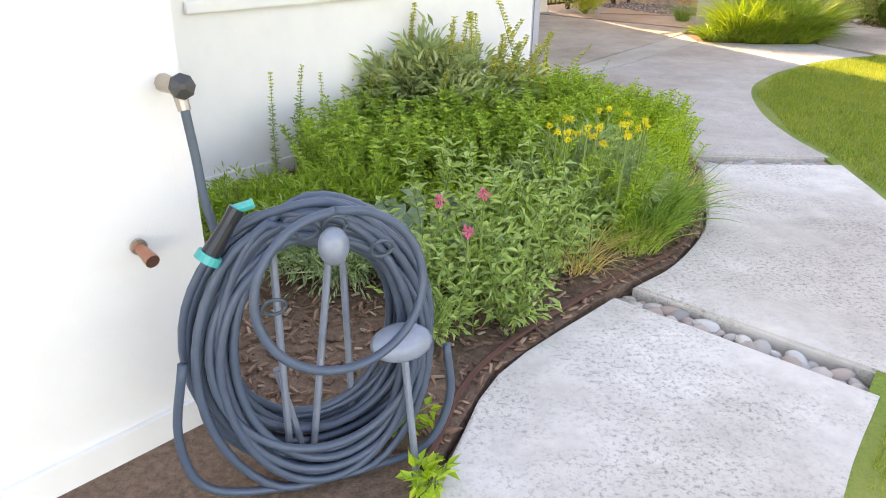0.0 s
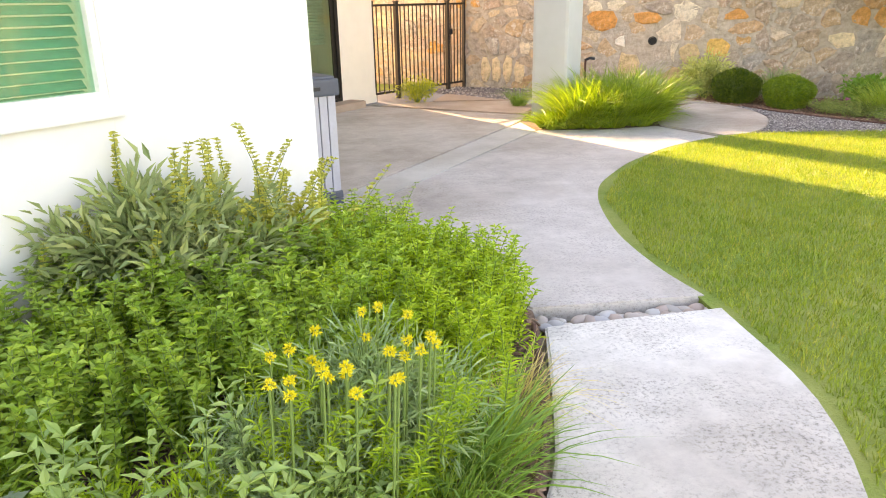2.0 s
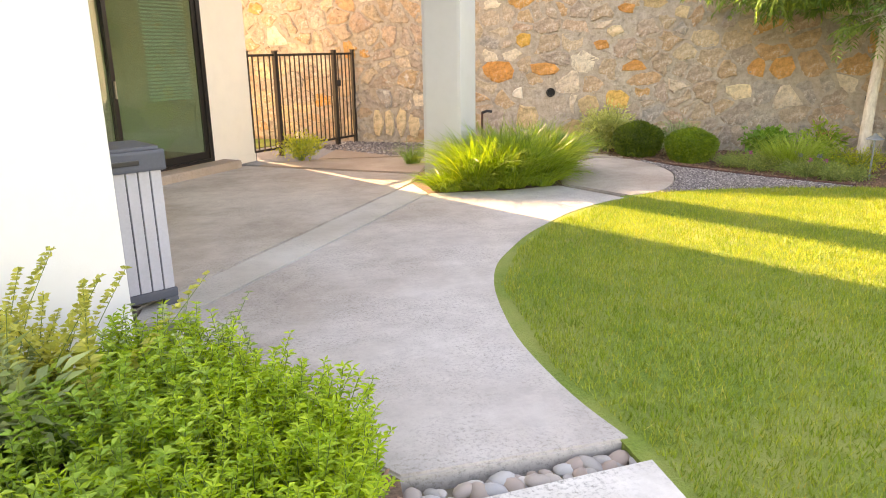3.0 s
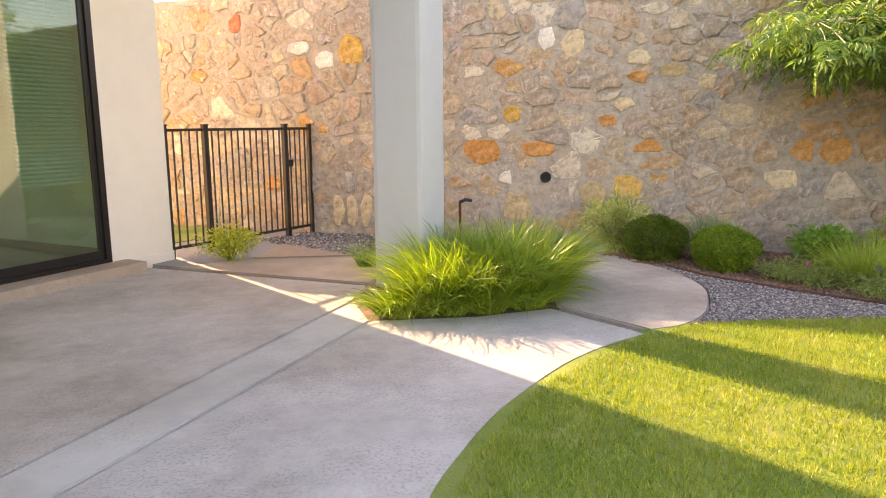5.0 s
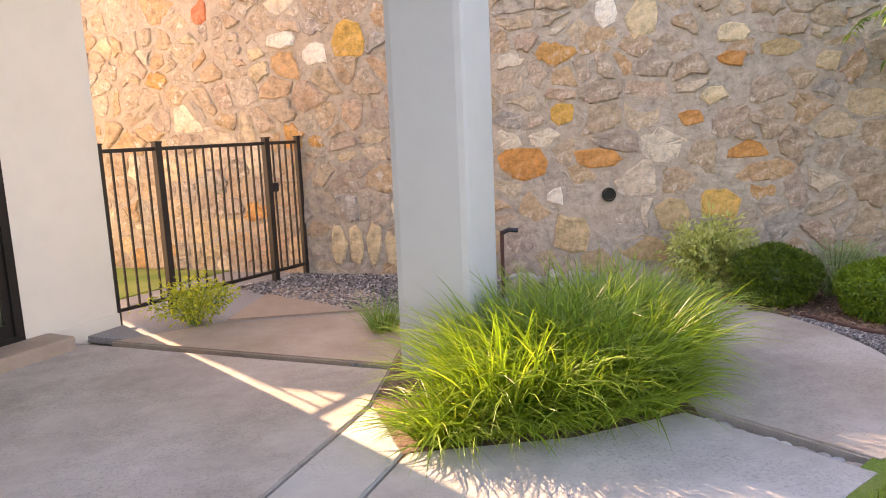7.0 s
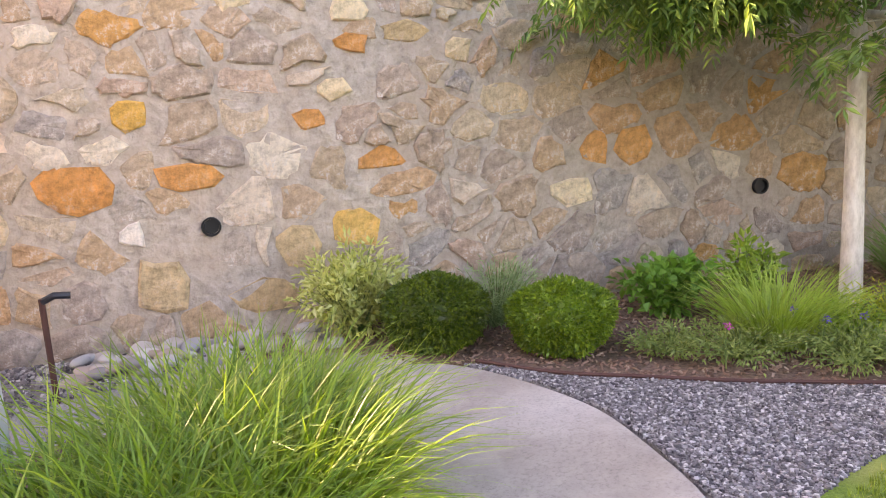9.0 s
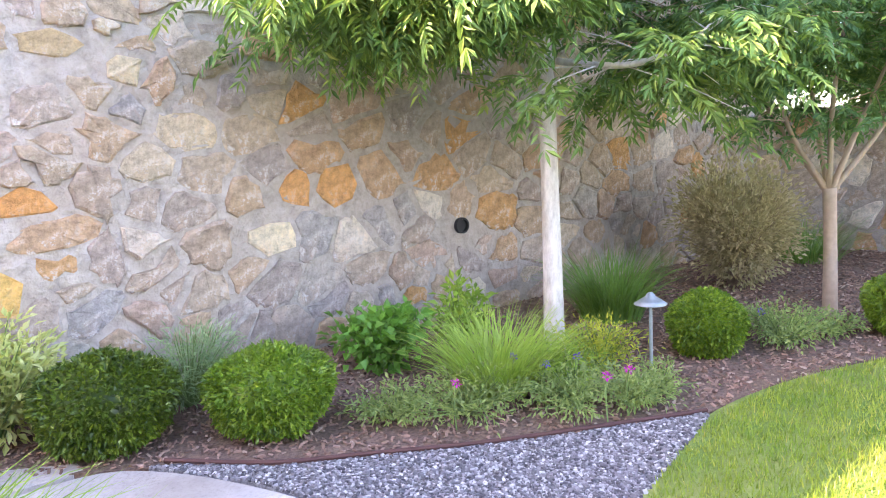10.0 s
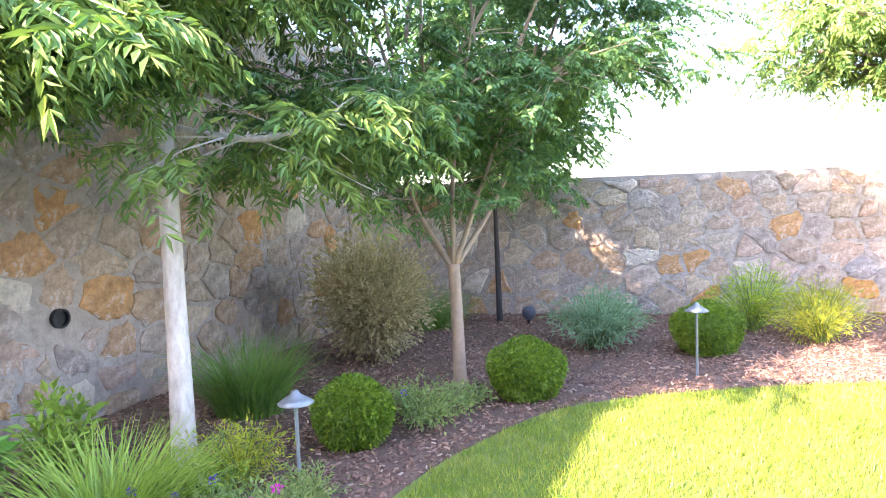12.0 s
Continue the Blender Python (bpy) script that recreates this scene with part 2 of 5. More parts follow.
M_COVER = leafy("cover_leaf", [(0, (0.12, 0.20, 0.07)), (0.7, (0.20, 0.29, 0.11)), (1, (0.31, 0.38, 0.17))])
M_BUD = leafy("sage_bud", [(0, (0.22, 0.27, 0.06)), (1, (0.46, 0.47, 0.14))])
M_GREY = leafy("grey_leaf", [(0, (0.15, 0.27, 0.17)), (1, (0.33, 0.45, 0.31))])
M_SILVER = leafy("silver_leaf", [(0, (0.13, 0.21, 0.17)), (1, (0.24, 0.33, 0.28))])
M_SOFT = leafy("soft_leaf", [(0, (0.15, 0.27, 0.10)), (1, (0.30, 0.42, 0.18))])
M_BOX = leafy("boxwood_leaf", [(0, (0.025, 0.06, 0.008)), (0.6, (0.06, 0.12, 0.014)), (1, (0.17, 0.25, 0.03))], 0.35)
M_BOXB = leafy("bright_boxwood", [(0, (0.04, 0.11, 0.01)), (0.6, (0.11, 0.22, 0.02)), (1, (0.26, 0.38, 0.05))], 0.35)
M_TREE = leafy("pistache_leaf", [(0, (0.028, 0.10, 0.03)), (0.55, (0.065, 0.18, 0.045)), (0.85, (0.13, 0.27, 0.055)), (1, (0.36, 0.45, 0.14))], 0.6, 0.22)
M_TREE2 = leafy("blue_green_leaf", [(0, (0.035, 0.11, 0.05)), (0.7, (0.08, 0.19, 0.08)), (1, (0.17, 0.30, 0.09))], 0.55, 0.3)
M_PALEBUSH = leafy("olive_grey_leaf", [(0, (0.22, 0.21, 0.14)), (0.7, (0.38, 0.36, 0.27)), (1, (0.50, 0.48, 0.38))])
M_BLUEBUSH = leafy("blue_grey_leaf", [(0, (0.13, 0.25, 0.19)), (1, (0.25, 0.40, 0.32))])
M_YELBUSH = leafy("yellow_green_leaf", [(0, (0.16, 0.22, 0.03)), (0.7, (0.28, 0.36, 0.05)), (1, (0.55, 0.55, 0.06))])
M_VARIEG = leafy("variegated_leaf", [(0, (0.22, 0.30, 0.10)), (0.6, (0.45, 0.50, 0.20)), (1, (0.70, 0.70, 0.42))])
M_GERAN = leafy("geranium_leaf", [(0, (0.06, 0.19, 0.03)), (1, (0.16, 0.36, 0.07))])
M_PINK = plain("pink_petal", (0.75, 0.13, 0.28), 0.6, bump=0)
M_MAGENTA = plain("magenta_petal", (0.62, 0.02, 0.38), 0.6, bump=0)
M_YELLOW = plain("yellow_petal", (0.80, 0.66, 0.03), 0.6, bump=0)
M_PURPLE = plain("purple_petal", (0.18, 0.12, 0.45), 0.6, bump=0)

# ---- mesh helpers ----


def mesh_ob(name, verts, faces, mat, parent=None, label="", smooth=False):
    me = bpy.data.meshes.new(name)
    me.from_pydata(verts if isinstance(verts, list) else verts.tolist(), [], faces if isinstance(faces, list) else faces.tolist())
    me.materials.append(mat)
    if smooth:
        me.polygons.foreach_set("use_smooth", [True] * len(me.polygons))
    me.update()
    ob = new(name, me)
    ob.parent = parent
    return tagged(ob, label)


def part(name, bm, mat, parent=None, label="", smooth=False):
    me = bpy.data.meshes.new(name)
    bmesh.ops.recalc_face_normals(bm, faces=bm.faces[:])
    bm.to_mesh(me)
    bm.free()
    me.materials.append(mat)
    if smooth:
        me.polygons.foreach_set("use_smooth", [True] * len(me.polygons))
    ob = new(name, me)
    ob.parent = parent
    return tagged(ob, label)


def thing(name, at, label, category, group="", kind="", rz=0):
    e = new(name)
    e.matrix_world = pose(*at, 0, 0, rz)
    e.empty_display_size = 0.1
    return tagged(e, label, category, group, kind)


def box(sx, sy, sz, m=None, bevel=0.0, bm=None):
    b = bm or bmesh.new()
    r = bmesh.ops.create_cube(b, size=1.0, matrix=(m or Matrix()) @ Matrix.Diagonal((sx, sy, sz, 1)))
    if bevel:
        vs = set(r["verts"])
        bmesh.ops.bevel(b, geom=[e for e in b.edges if e.verts[0] in vs], offset=bevel, segments=2, affect="EDGES", profile=0.7)
    return b


def lathe(profile, seg=20):
    """Turned shape from (radius, z) pairs."""
    vs, fs = [], []
    for r, z in profile:
        vs += [(r * math.cos(2 * math.pi * i / seg), r * math.sin(2 * math.pi * i / seg), z) for i in range(seg)]
    for k in range(len(profile) - 1):
        fs += [(k * seg + i, k * seg + (i + 1) % seg, (k + 1) * seg + (i + 1) % seg, (k + 1) * seg + i) for i in range(seg)]
    fs += [tuple(range(seg))[::-1], tuple((len(profile) - 1) * seg + i for i in range(seg))]
    b = bmesh.new()
    v = [b.verts.new(p) for p in vs]
    for f in fs:
        b.faces.new([v[i] for i in f])
    return b


def tube(points, radii, seg=8, bm=None):
    """A swept round tube through points."""
    b = bm or bmesh.new()
    pts = [Vector(p) for p in points]
    rings, side = [], None
    for i, p in enumerate(pts):
        d = (pts[min(i + 1, len(pts) - 1)] - pts[max(i - 1, 0)]).normalized()
        if side is None:
            side = d.orthogonal().normalized()
        side = (side - d * side.dot(d)).normalized()
        up = d.cross(side)
        r = radii[i] if isinstance(radii, (list, tuple)) else radii
        rings.append([b.verts.new(p + (side * math.cos(a) + up * math.sin(a)) * r) for a in (2 * math.pi * k / seg for k in range(seg))])
    for a, c in zip(rings, rings[1:]):
        for k in range(seg):
            b.faces.new((a[k], a[(k + 1) % seg], c[(k + 1) % seg], c[k]))
    b.faces.new(rings[0][::-1]), b.faces.new(rings[-1])
    return b


def smooth_path(points, n=8):
    """Catmull-Rom through points."""
    p = [Vector(q) for q in points]
    p = [p[0] * 2 - p[1], *p, p[-1] * 2 - p[-2]]
    out = []
    for i in range(1, len(p) - 2):
        for k in range(n):
            t = k / n
            out.append(0.5 * (2 * p[i] + (p[i + 1] - p[i - 1]) * t + (2 * p[i - 1] - 5 * p[i] + 4 * p[i + 1] - p[i + 2]) * t * t + (3 * p[i] - p[i - 1] - 3 * p[i + 1] + p[i + 2]) * t ** 3))
    return out + [p[-2]]


def slab(name, outline, z0, z1, mat, label="", bevel=0.012, curve=True, kind="structure", parent=None, category="pavement"):
    """A flat slab with an outline in the plan."""
    b = bmesh.new()
    f = b.faces.new([b.verts.new((x, y, z1)) for x, y in outline])
    if f.normal.z < 0:
        f.normal_flip()
    if f.calc_area() and f.normal.z == 0:
        f.normal_update()
    r = bmesh.ops.extrude_face_region(b, geom=[f])
    vs = [e for e in r["geom"] if isinstance(e, bmesh.types.BMVert)]
    bmesh.ops.translate(b, verts=vs, vec=(0, 0, z0 - z1))
    if bevel:
        es = [e for e in b.edges if all(abs(v.co.z - z1) < 1e-5 for v in e.verts)]
        bmesh.ops.bevel(b, geom=es, offset=bevel, segments=2, affect="EDGES")
    bmesh.ops.triangulate(b, faces=[g for g in b.faces if len(g.verts) > 4])
    ob = part(name, b, mat, parent)
    return tagged(ob, label, category if not parent else "", kind=kind if not parent else "")


def inside(poly, x, y):
    hit = False
    for (x1, y1), (x2, y2) in zip(poly, poly[1:] + poly[:1]):
        if (y1 > y) != (y2 > y) and x < (x2 - x1) * (y - y1) / (y2 - y1) + x1:
            hit = not hit
    return hit


def unit(a):
    return a / np.maximum(np.linalg.norm(a, axis=-1, keepdims=True), 1e-9)


def leaves(pos, way, length, width, mat, name, parent=None, fold=0.25, label="", droop=0.15):
    """Many folded pointed leaves: pos and way are (n, 3); one mesh."""
    n = len(pos)
    way = unit(way)
    side = unit(np.cross(way, unit(NR.normal(size=(n, 3)) * 0.5 + np.array([0, 0, 1.0]))))
    up = np.cross(side, way)
    L = (length * NR.uniform(0.65, 1.25, n))[:, None]
    Wd = (width * NR.uniform(0.7, 1.2, n))[:, None]
    mid = pos + way * L * 0.45
    tip = pos + way * L - up * L * droop
    v = np.stack([pos, mid + side * Wd / 2 + up * Wd * fold, tip, mid - side * Wd / 2 + up * Wd * fold], 1).reshape(-1, 3)
    k = np.arange(n)[:, None] * 4
    f = np.concatenate([k + np.array([[0, 1, 2]]), k + np.array([[0, 2, 3]])])
    return mesh_ob(name, v, f, mat, parent, label)


def blades(pos, way, length, width, mat, name, parent=None, bend=0.5, seg=4, label="", out=None):
    """Curved grass blades; out gives the way in which they bend."""
    n = len(pos)
    way = unit(way)
    if out is None:
        out = unit(NR.normal(size=(n, 3)) * np.array([1, 1, 0.05]))
    side = unit(np.cross(way, out + 1e-6))
    side = unit(side + NR.normal(size=(n, 3)) * 0.35)
    L = (length * NR.uniform(0.55, 1.15, n))[:, None]
    B = (bend * NR.uniform(0.4, 1.4, n))[:, None]
    rows = []
    for i in range(seg + 1):
        t = i / seg
        c = pos + way * L * (t - 0.25 * B * t ** 3) + (out - np.array([0, 0, 0.55])) * L * B * t * t * 0.8
        w = width * (1 - t) ** 0.6 * 0.5
        if i < seg:
            rows += [c + side * w, c - side * w]
        else:
            rows += [c]
    v = np.stack(rows, 1)
    m = v.shape[1]
    k = np.arange(n)[:, None] * m
    fs = []
    for i in range(seg - 1):
        fs += (k + np.array([[2 * i, 2 * i + 1, 2 * i + 3, 2 * i + 2]])).tolist()
    fs += (k + np.array([[2 * seg - 2, 2 * seg - 1, 2 * seg]])).tolist()
    return mesh_ob(name, v.reshape(-1, 3), fs, mat, parent, label)


def pinnate(pos, way, length, pairs, leaflet, width, mat, name, parent):
    """Feather-shaped leaves, each a stalk with paired leaflets."""
    n = len(pos)
    way = unit(way)
    side = unit(np.cross(way, np.array([0, 0, 1.0]) + NR.normal(size=(n, 3)) * 0.3))
    up = np.cross(side, way)
    L = (length * NR.uniform(0.7, 1.2, n))[:, None]
    P, W_ = [], []
    for i in range(pairs):
        t = 0.2 + 0.75 * i / (pairs - 1)
        base = pos + way * L * t - up * L * 0.35 * t * t
        for s in (1, -1):
            P.append(base)
            W_.append(side * s * 0.9 + way * 0.55 - up * (0.25 + 0.3 * t))
    P.append(pos + way * L * 0.95 - up * L * 0.33)
    W_.append(way - up * 0.6)
    return leaves(np.concatenate(P), np.concatenate(W_), leaflet, width, mat, name, parent, 0.12)

# ---- ground ----
def bend(points, n=4):
    """A smooth line in the plan through points."""
    return [(p.x, p.y) for p in smooth_path([(x, y, 0) for x, y in points], n)]


LAWN = [(1.25, 1.23), (1.68, 1.80), (2.32, 2.72), (2.68, 3.5), (2.76, 4.5), (2.71, 5.0), (2.72, 5.6), (2.93, 6.6), (3.13, 7.05), (3.39, 7.42), (3.72, 7.82), (4.12, 8.2),
        (4.5, 8.5), (4.92, 8.74), (5.4, 8.97), (5.8, 9.02), (6.3, 8.98), (6.75, 8.9), (7.1, 8.78), (7.92, 8.5), (8.5, 8.09), (9.0, 7.53), (9.36, 6.98), (9.46, 6.25),
        (9.43, 5.7), (9.36, 5.1), (9.2, 4.4), (8.9, 3.2), (8.2, 0.5), (8.0, -7), (-0.6, -7), (-0.3, -2.0), (0.7, 0.3)]
LAWN = [(x - 0.05, y + 0.04) if i < 20 else (x, y) for i, (x, y) in enumerate(LAWN)]
LAWN = bend(LAWN[:4]) + bend(LAWN[4:27])[1:] + LAWN[27:]
gr = bmesh.new()
bmesh.ops.create_grid(gr, x_segments=2, y_segments=2, size=400)
tagged(part("ground", gr, M_EARTH), "dry bare earth round the garden", "ground", kind="structure").location.z = -0.09
slab("lawn", LAWN, -0.06, -0.005, M_LAWN, "mown green lawn with a curved edge", 0.0, category="lawn")
BED = [(-0.66, 1.60), (0.0, 1.25), (0.22, 1.83), (0.79, 2.5), (1.15, 2.81), (1.42, 3.23), (1.56, 3.65), (1.73, 4.37), (1.76, 4.6), (0.72, 6.06), (0.66, 6.03), (-2.14, 2.94)]
slab("herb_bed", [(-1.2, 1.1), (-0.1, 1.0)] + BED[1:], -0.07, -0.012, M_SOIL, "brown mulched herb bed beside the white wall", 0, category="ground")
MULCH = [(6.55, 11.75), (6.85, 11.0), (6.93, 10.5), (7.1, 10.1), (7.32, 9.6), (7.6, 9.1), (7.95, 8.52), (8.5, 8.11), (9.02, 7.55), (9.38, 7.0), (9.48, 6.25), (9.45, 5.7), (9.38, 5.1), (9.22, 4.4),
         (8.92, 3.2), (8.22, 0.5), (11, -1), (14.4, 7.8), (6.2, 13.4), (5.9, 12.7)]
slab("planting_bed", MULCH, -0.07, -0.006, M_SOIL, "bark-mulched planting bed along the stone wall", 0, category="ground")
GRAVEL = [(5.72, 9.0), (6.3, 8.97), (6.75, 8.88), (7.1, 8.76), (7.92, 8.5), (7.95, 8.52), (7.6, 9.1), (7.32, 9.6), (7.1, 10.1), (6.93, 10.5), (6.85, 11.0), (6.8, 11.1), (6.77, 10.5), (6.65, 10.05), (6.41, 9.66), (6.11, 9.28), (5.9, 9.1)]
slab("gravel_strip", GRAVEL, -0.07, -0.01, M_GRAVELBED, "grey gravel strip between slab and bed", 0, category="ground")
slab("side_yard", [(1.2, 13.2), (3.6, 11.2), (6.3, 12.6), (6.2, 13.4), (1.0, 17.2), (-2, 17.0)], -0.07, -0.016, M_GRAVELBED, "gravel and soil between flagstones at the wall", 0, category="ground")
slab("grass_patch", [(0.9, 13.9), (2.6, 15.6), (1.0, 16.7), (-1.5, 15.5)], -0.05, -0.004, M_LAWN, "small grass patch beyond the metal fence", 0, category="lawn")

slab("grass_bed", [(3.3, 9.8), (4.2, 9.66), (4.95, 9.72), (5.35, 10.65), (5.85, 11.3), (6.35, 11.6), (4.95, 12.1), (3.9, 12.0), (3.5, 11.0), (3.28, 10.5)], -0.07, -0.014, M_SOIL, "dark soil under the fountain grass", 0, category="ground")

# ---- concrete ----
slab("pavement_1", [(0.79, 2.44)] + bend([(1.62, 1.74), (1.24, 1.22), (0.7, 0.3), (-0.2, -2.0)]) + bend([(-1.9, -2.0), (-0.75, 0.2), (-0.02, 1.15), (0.25, 1.83), (0.78, 2.43)])[:-1], -0.1, 0.0, M_CONC, "pale weathered concrete path slab")
slab("pavement_2", [(0.90, 2.54)] + bend([(1.72, 1.86), (2.3, 2.73), (2.64, 3.5), (2.74, 4.42)]) + bend([(1.76, 4.38), (1.57, 3.65), (1.43, 3.23), (1.16, 2.80), (0.91, 2.55)])[:-1], -0.1, 0.0, M_CONC, "pale curved concrete path slab with pitted surface")
slab("pavement_3", [(1.76, 4.60)] + bend([(2.74, 4.57), (2.69, 5.0), (2.70, 5.6), (2.78, 6.1), (2.91, 6.6), (3.1, 7.05), (3.36, 7.42), (3.69, 7.82), (4.1, 8.2), (4.48, 8.5), (4.9, 8.74), (5.26, 8.88)]) + [(4.9, 9.78),
                    (4.2, 9.72), (3.36, 9.86), (0.86, 6.62), (0.74, 6.10), (1.3, 5.3)], -0.1, 0.0, M_WALK, "smooth grey concrete walk sweeping along the lawn")
slab("pavement_4", [(0.845, 6.625), (3.345, 9.865), (3.33, 10.55), (0.62, 6.9), (0.6, 6.62)], -0.1, 0.0, M_BAND, "lighter concrete band under the roof edge")
slab("pavement_5", [(0.60, 6.90), (3.315, 10.56), (3.56, 11.12), (1.33, 12.80), (1.1, 12.7), (-2.5, 8.8)], -0.1, 0.0, M_PATIO, "brownish concrete patio floor under the roof")
slab("pavement_6", [(4.99, 9.86)] + bend([(5.36, 8.97), (5.72, 9.03), (6.08, 9.28), (6.38, 9.66), (6.62, 10.05), (6.74, 10.5), (6.78, 10.95), (6.7, 11.3), (6.37, 11.55)]) + [(5.8, 11.3), (5.3, 10.7)], -0.1, 0.0, M_PATIO, "rounded concrete slab beside the fountain grass")
slab("pavement_7", [(6.35, 11.68), (6.72, 11.40), (6.78, 11.5), (6.5, 12.1), (5.95, 12.5), (5.2, 12.4), (4.9, 12.0), (5.3, 11.5)], -0.1, 0.0, M_PATIO, "small concrete stepping slab near the stone wall")
slab("pavement_8", [(1.62, 12.72), (3.60, 11.22), (3.9, 11.9), (3.92, 12.7), (2.45, 12.93)], -0.1, 0.0, M_FLAG, "brown concrete flagstone slab")
slab("pavement_9", [(2.5, 13.02), (3.9, 12.78), (3.95, 13.5), (3.7, 13.95), (3.0, 14.2)], -0.1, 0.0, M_FLAG, "brown concrete flagstone near the gate")

# ---- house ----
HOUSE = pose(0.685, 6.12, 0, 0, 0, 48)


def house_boxes(name, boxes, mat, label, category="wall", bevel=0.012, kind="structure"):
    b = bmesh.new()
    for a0, a1, b0, b1, z0, z1 in boxes:
        box(a1 - a0, b1 - b0, z1 - z0, pose((a0 + a1) / 2, (b0 + b1) / 2, (z0 + z1) / 2), bevel, b)
    ob = part(name, b, mat)
    ob.matrix_world = HOUSE
    return tagged(ob, label, category, kind=kind)


W0, W1, WZ0, WZ1 = -3.16, -1.45, 1.12, 2.35
house_boxes("wall_herb_bed", [(-4.281, W0, 0, 0.2, -0.1, 4.0), (W1, 0, 0, 0.2, -0.1, 4.0), (W0, W1, 0.001, 0.199, -0.1, WZ0), (W0, W1, 0.001, 0.199, WZ1, 4.0)], M_STUCCO, "white stucco house wall with a window", bevel=0)
house_boxes("wall_faucet", [(-12, -4.28, -2.0, -1.8, -0.1, 4.0), (-4.48, -4.281, -1.8, 0.2, -0.1, 4.0)], M_STUCCO, "white stucco house wall with a faucet", bevel=0)
house_boxes("wall_patio_return", [(-0.2, 0.001, 0.2, 4.12, -0.1, 4.0)], M_STUCCO, "white stucco wall at the patio's end", bevel=0)
DZ0, DZ1, D0, D1 = 0.10, 3.2, 1.9, 5.08
house_boxes("wall_patio_door", [(-0.2, D0, 4.12, 4.3, -0.1, 5.5), (D1, 5.94, 4.12, 4.3, -0.1, 5.5), (D0, D1, 4.121, 4.299, DZ1, 5.5), (D0, D1, 4.121, 4.299, -0.1, DZ0)], M_CREAM, "cream stucco wall beside the sliding door", bevel=0)
house_boxes("wall_side_yard", [(5.74, 5.94, 4.3, 10, -0.1, 5.5)], M_CREAM, "cream stucco side wall of the house", bevel=0)
house_boxes("wall_base_trim", [(5.2, 5.952, 4.108, 4.12, -0.05, 0.10)], M_CREAM, "low plastered base strip on the cream wall", "trim", 0.004)
house_boxes("wall_base_lip", [(-12, -4.268, -2.02, -2.0, -0.05, 0.09), (-4.268, -0.0, -0.02, 0.0, -0.05, 0.07)], M_STUCCO, "low foundation lip at the white wall", "trim", 0.005)
house_boxes("patio_roof", [(0.0, 6.25, 0.35, 4.12, 4.05, 4.3)], M_STUCCO, "flat white roof over the patio", "roof", 0.02)
# unseen slabs, added to block sky light from above the house walls
house_boxes("unseen_roof", [(-12, 0.0, 0.2, 10, 4.0, 4.25), (-12, -4.28, -2.0, 0.2, 4.0, 4.25), (-6, 5.94, 4.3, 7.6, 5.5, 5.7)], M_STUCCO, "unseen flat roof slabs added to keep daylight out of the house", "roof", 0)
house_boxes("room_shell", [(0.0, 0.5, 7.5, 7.6, 0, 5.5), (4.4, 5.74, 7.5, 7.6, 0, 5.5), (0.5, 4.4, 7.501, 7.599, 0, 0.3), (0.5, 4.4, 7.501, 7.599, 1.75, 5.5), (0.0, 0.1, 4.3, 7.5, 0, 3.4), (0.1, 5.74, 4.3, 7.5, 3.4, 3.5)], M_ROOM, "dim painted room behind the sliding door", bevel=0)
house_boxes("room_floor", [(0.1, 5.74, 4.3, 7.5, 0.0, 0.08)], M_PATIO, "room floor behind the sliding door", "floor", 0)
st = house_boxes("door_step", [(1.6, 5.28, 3.80, 4.12, -0.05, 0.11)], M_FLAG, "low rounded concrete step under the sliding door", "step", 0.03)

col = house_boxes("column", [(5.68, 6.17, 0.62, 1.15, -0.1, 4.05)], M_COLUMN, "square grey-white stucco column with rounded edges", "column", 0.05)


def local_part(name, a0, a1, b0, b1, z0, z1, mat, parent, bevel=0.003, label=""):
    return part(name, box(a1 - a0, b1 - b0, z1 - z0, pose((a0 + a1) / 2, (b0 + b1) / 2, (z0 + z1) / 2), bevel), mat, parent, label)


# window with blind
win = thing("window_1", (0, 0, 0), "white-framed window with closed horizontal blind", "window", kind="structure")
win.matrix_world = HOUSE
for nm, a0, a1, z0, z1 in (("frame", W0, W0 + 0.04, WZ0, WZ1), ("frame", W1 - 0.04, W1, WZ0, WZ1), ("frame", W0 + 0.04, W1 - 0.04, WZ0, WZ0 + 0.035), ("frame", W0 + 0.04, W1 - 0.04, WZ1 - 0.04, WZ1)):
    local_part("window_frame", a0, a1, 0.012, 0.10, z0, z1, M_WFRAME, win)
wp = local_part("pane", W0 + 0.04, W1 - 0.04, 0.05, 0.056, WZ0 + 0.035, WZ1 - 0.04, M_WGLASS, win, 0)
wp.visible_shadow = False
slat_mesh = None
blind = thing("window_blind", (0, 0, 0), "closed horizontal slat blind, coloured green for the reflection in its glass", "blind")
blind.matrix_world = HOUSE
for i in range(24):
    z = WZ0 + 0.02 + i * 0.05
    o = part("slat", box(W1 - W0 - 0.1, 0.052, 0.004, pose(0, 0, 0, 48), 0), M_WBLIND, blind) if slat_mesh is None else new("slat", slat_mesh)
    slat_mesh, o.parent, o.location = o.data, blind, ((W0 + W1) / 2, 0.12, z)
house_boxes("window_sill", [(W0 - 0.06, W1 + 0.05, -0.035, 0.0, 1.03, 1.10)], M_STUCCO, "plastered window sill with a worn edge", "sill", 0.012)

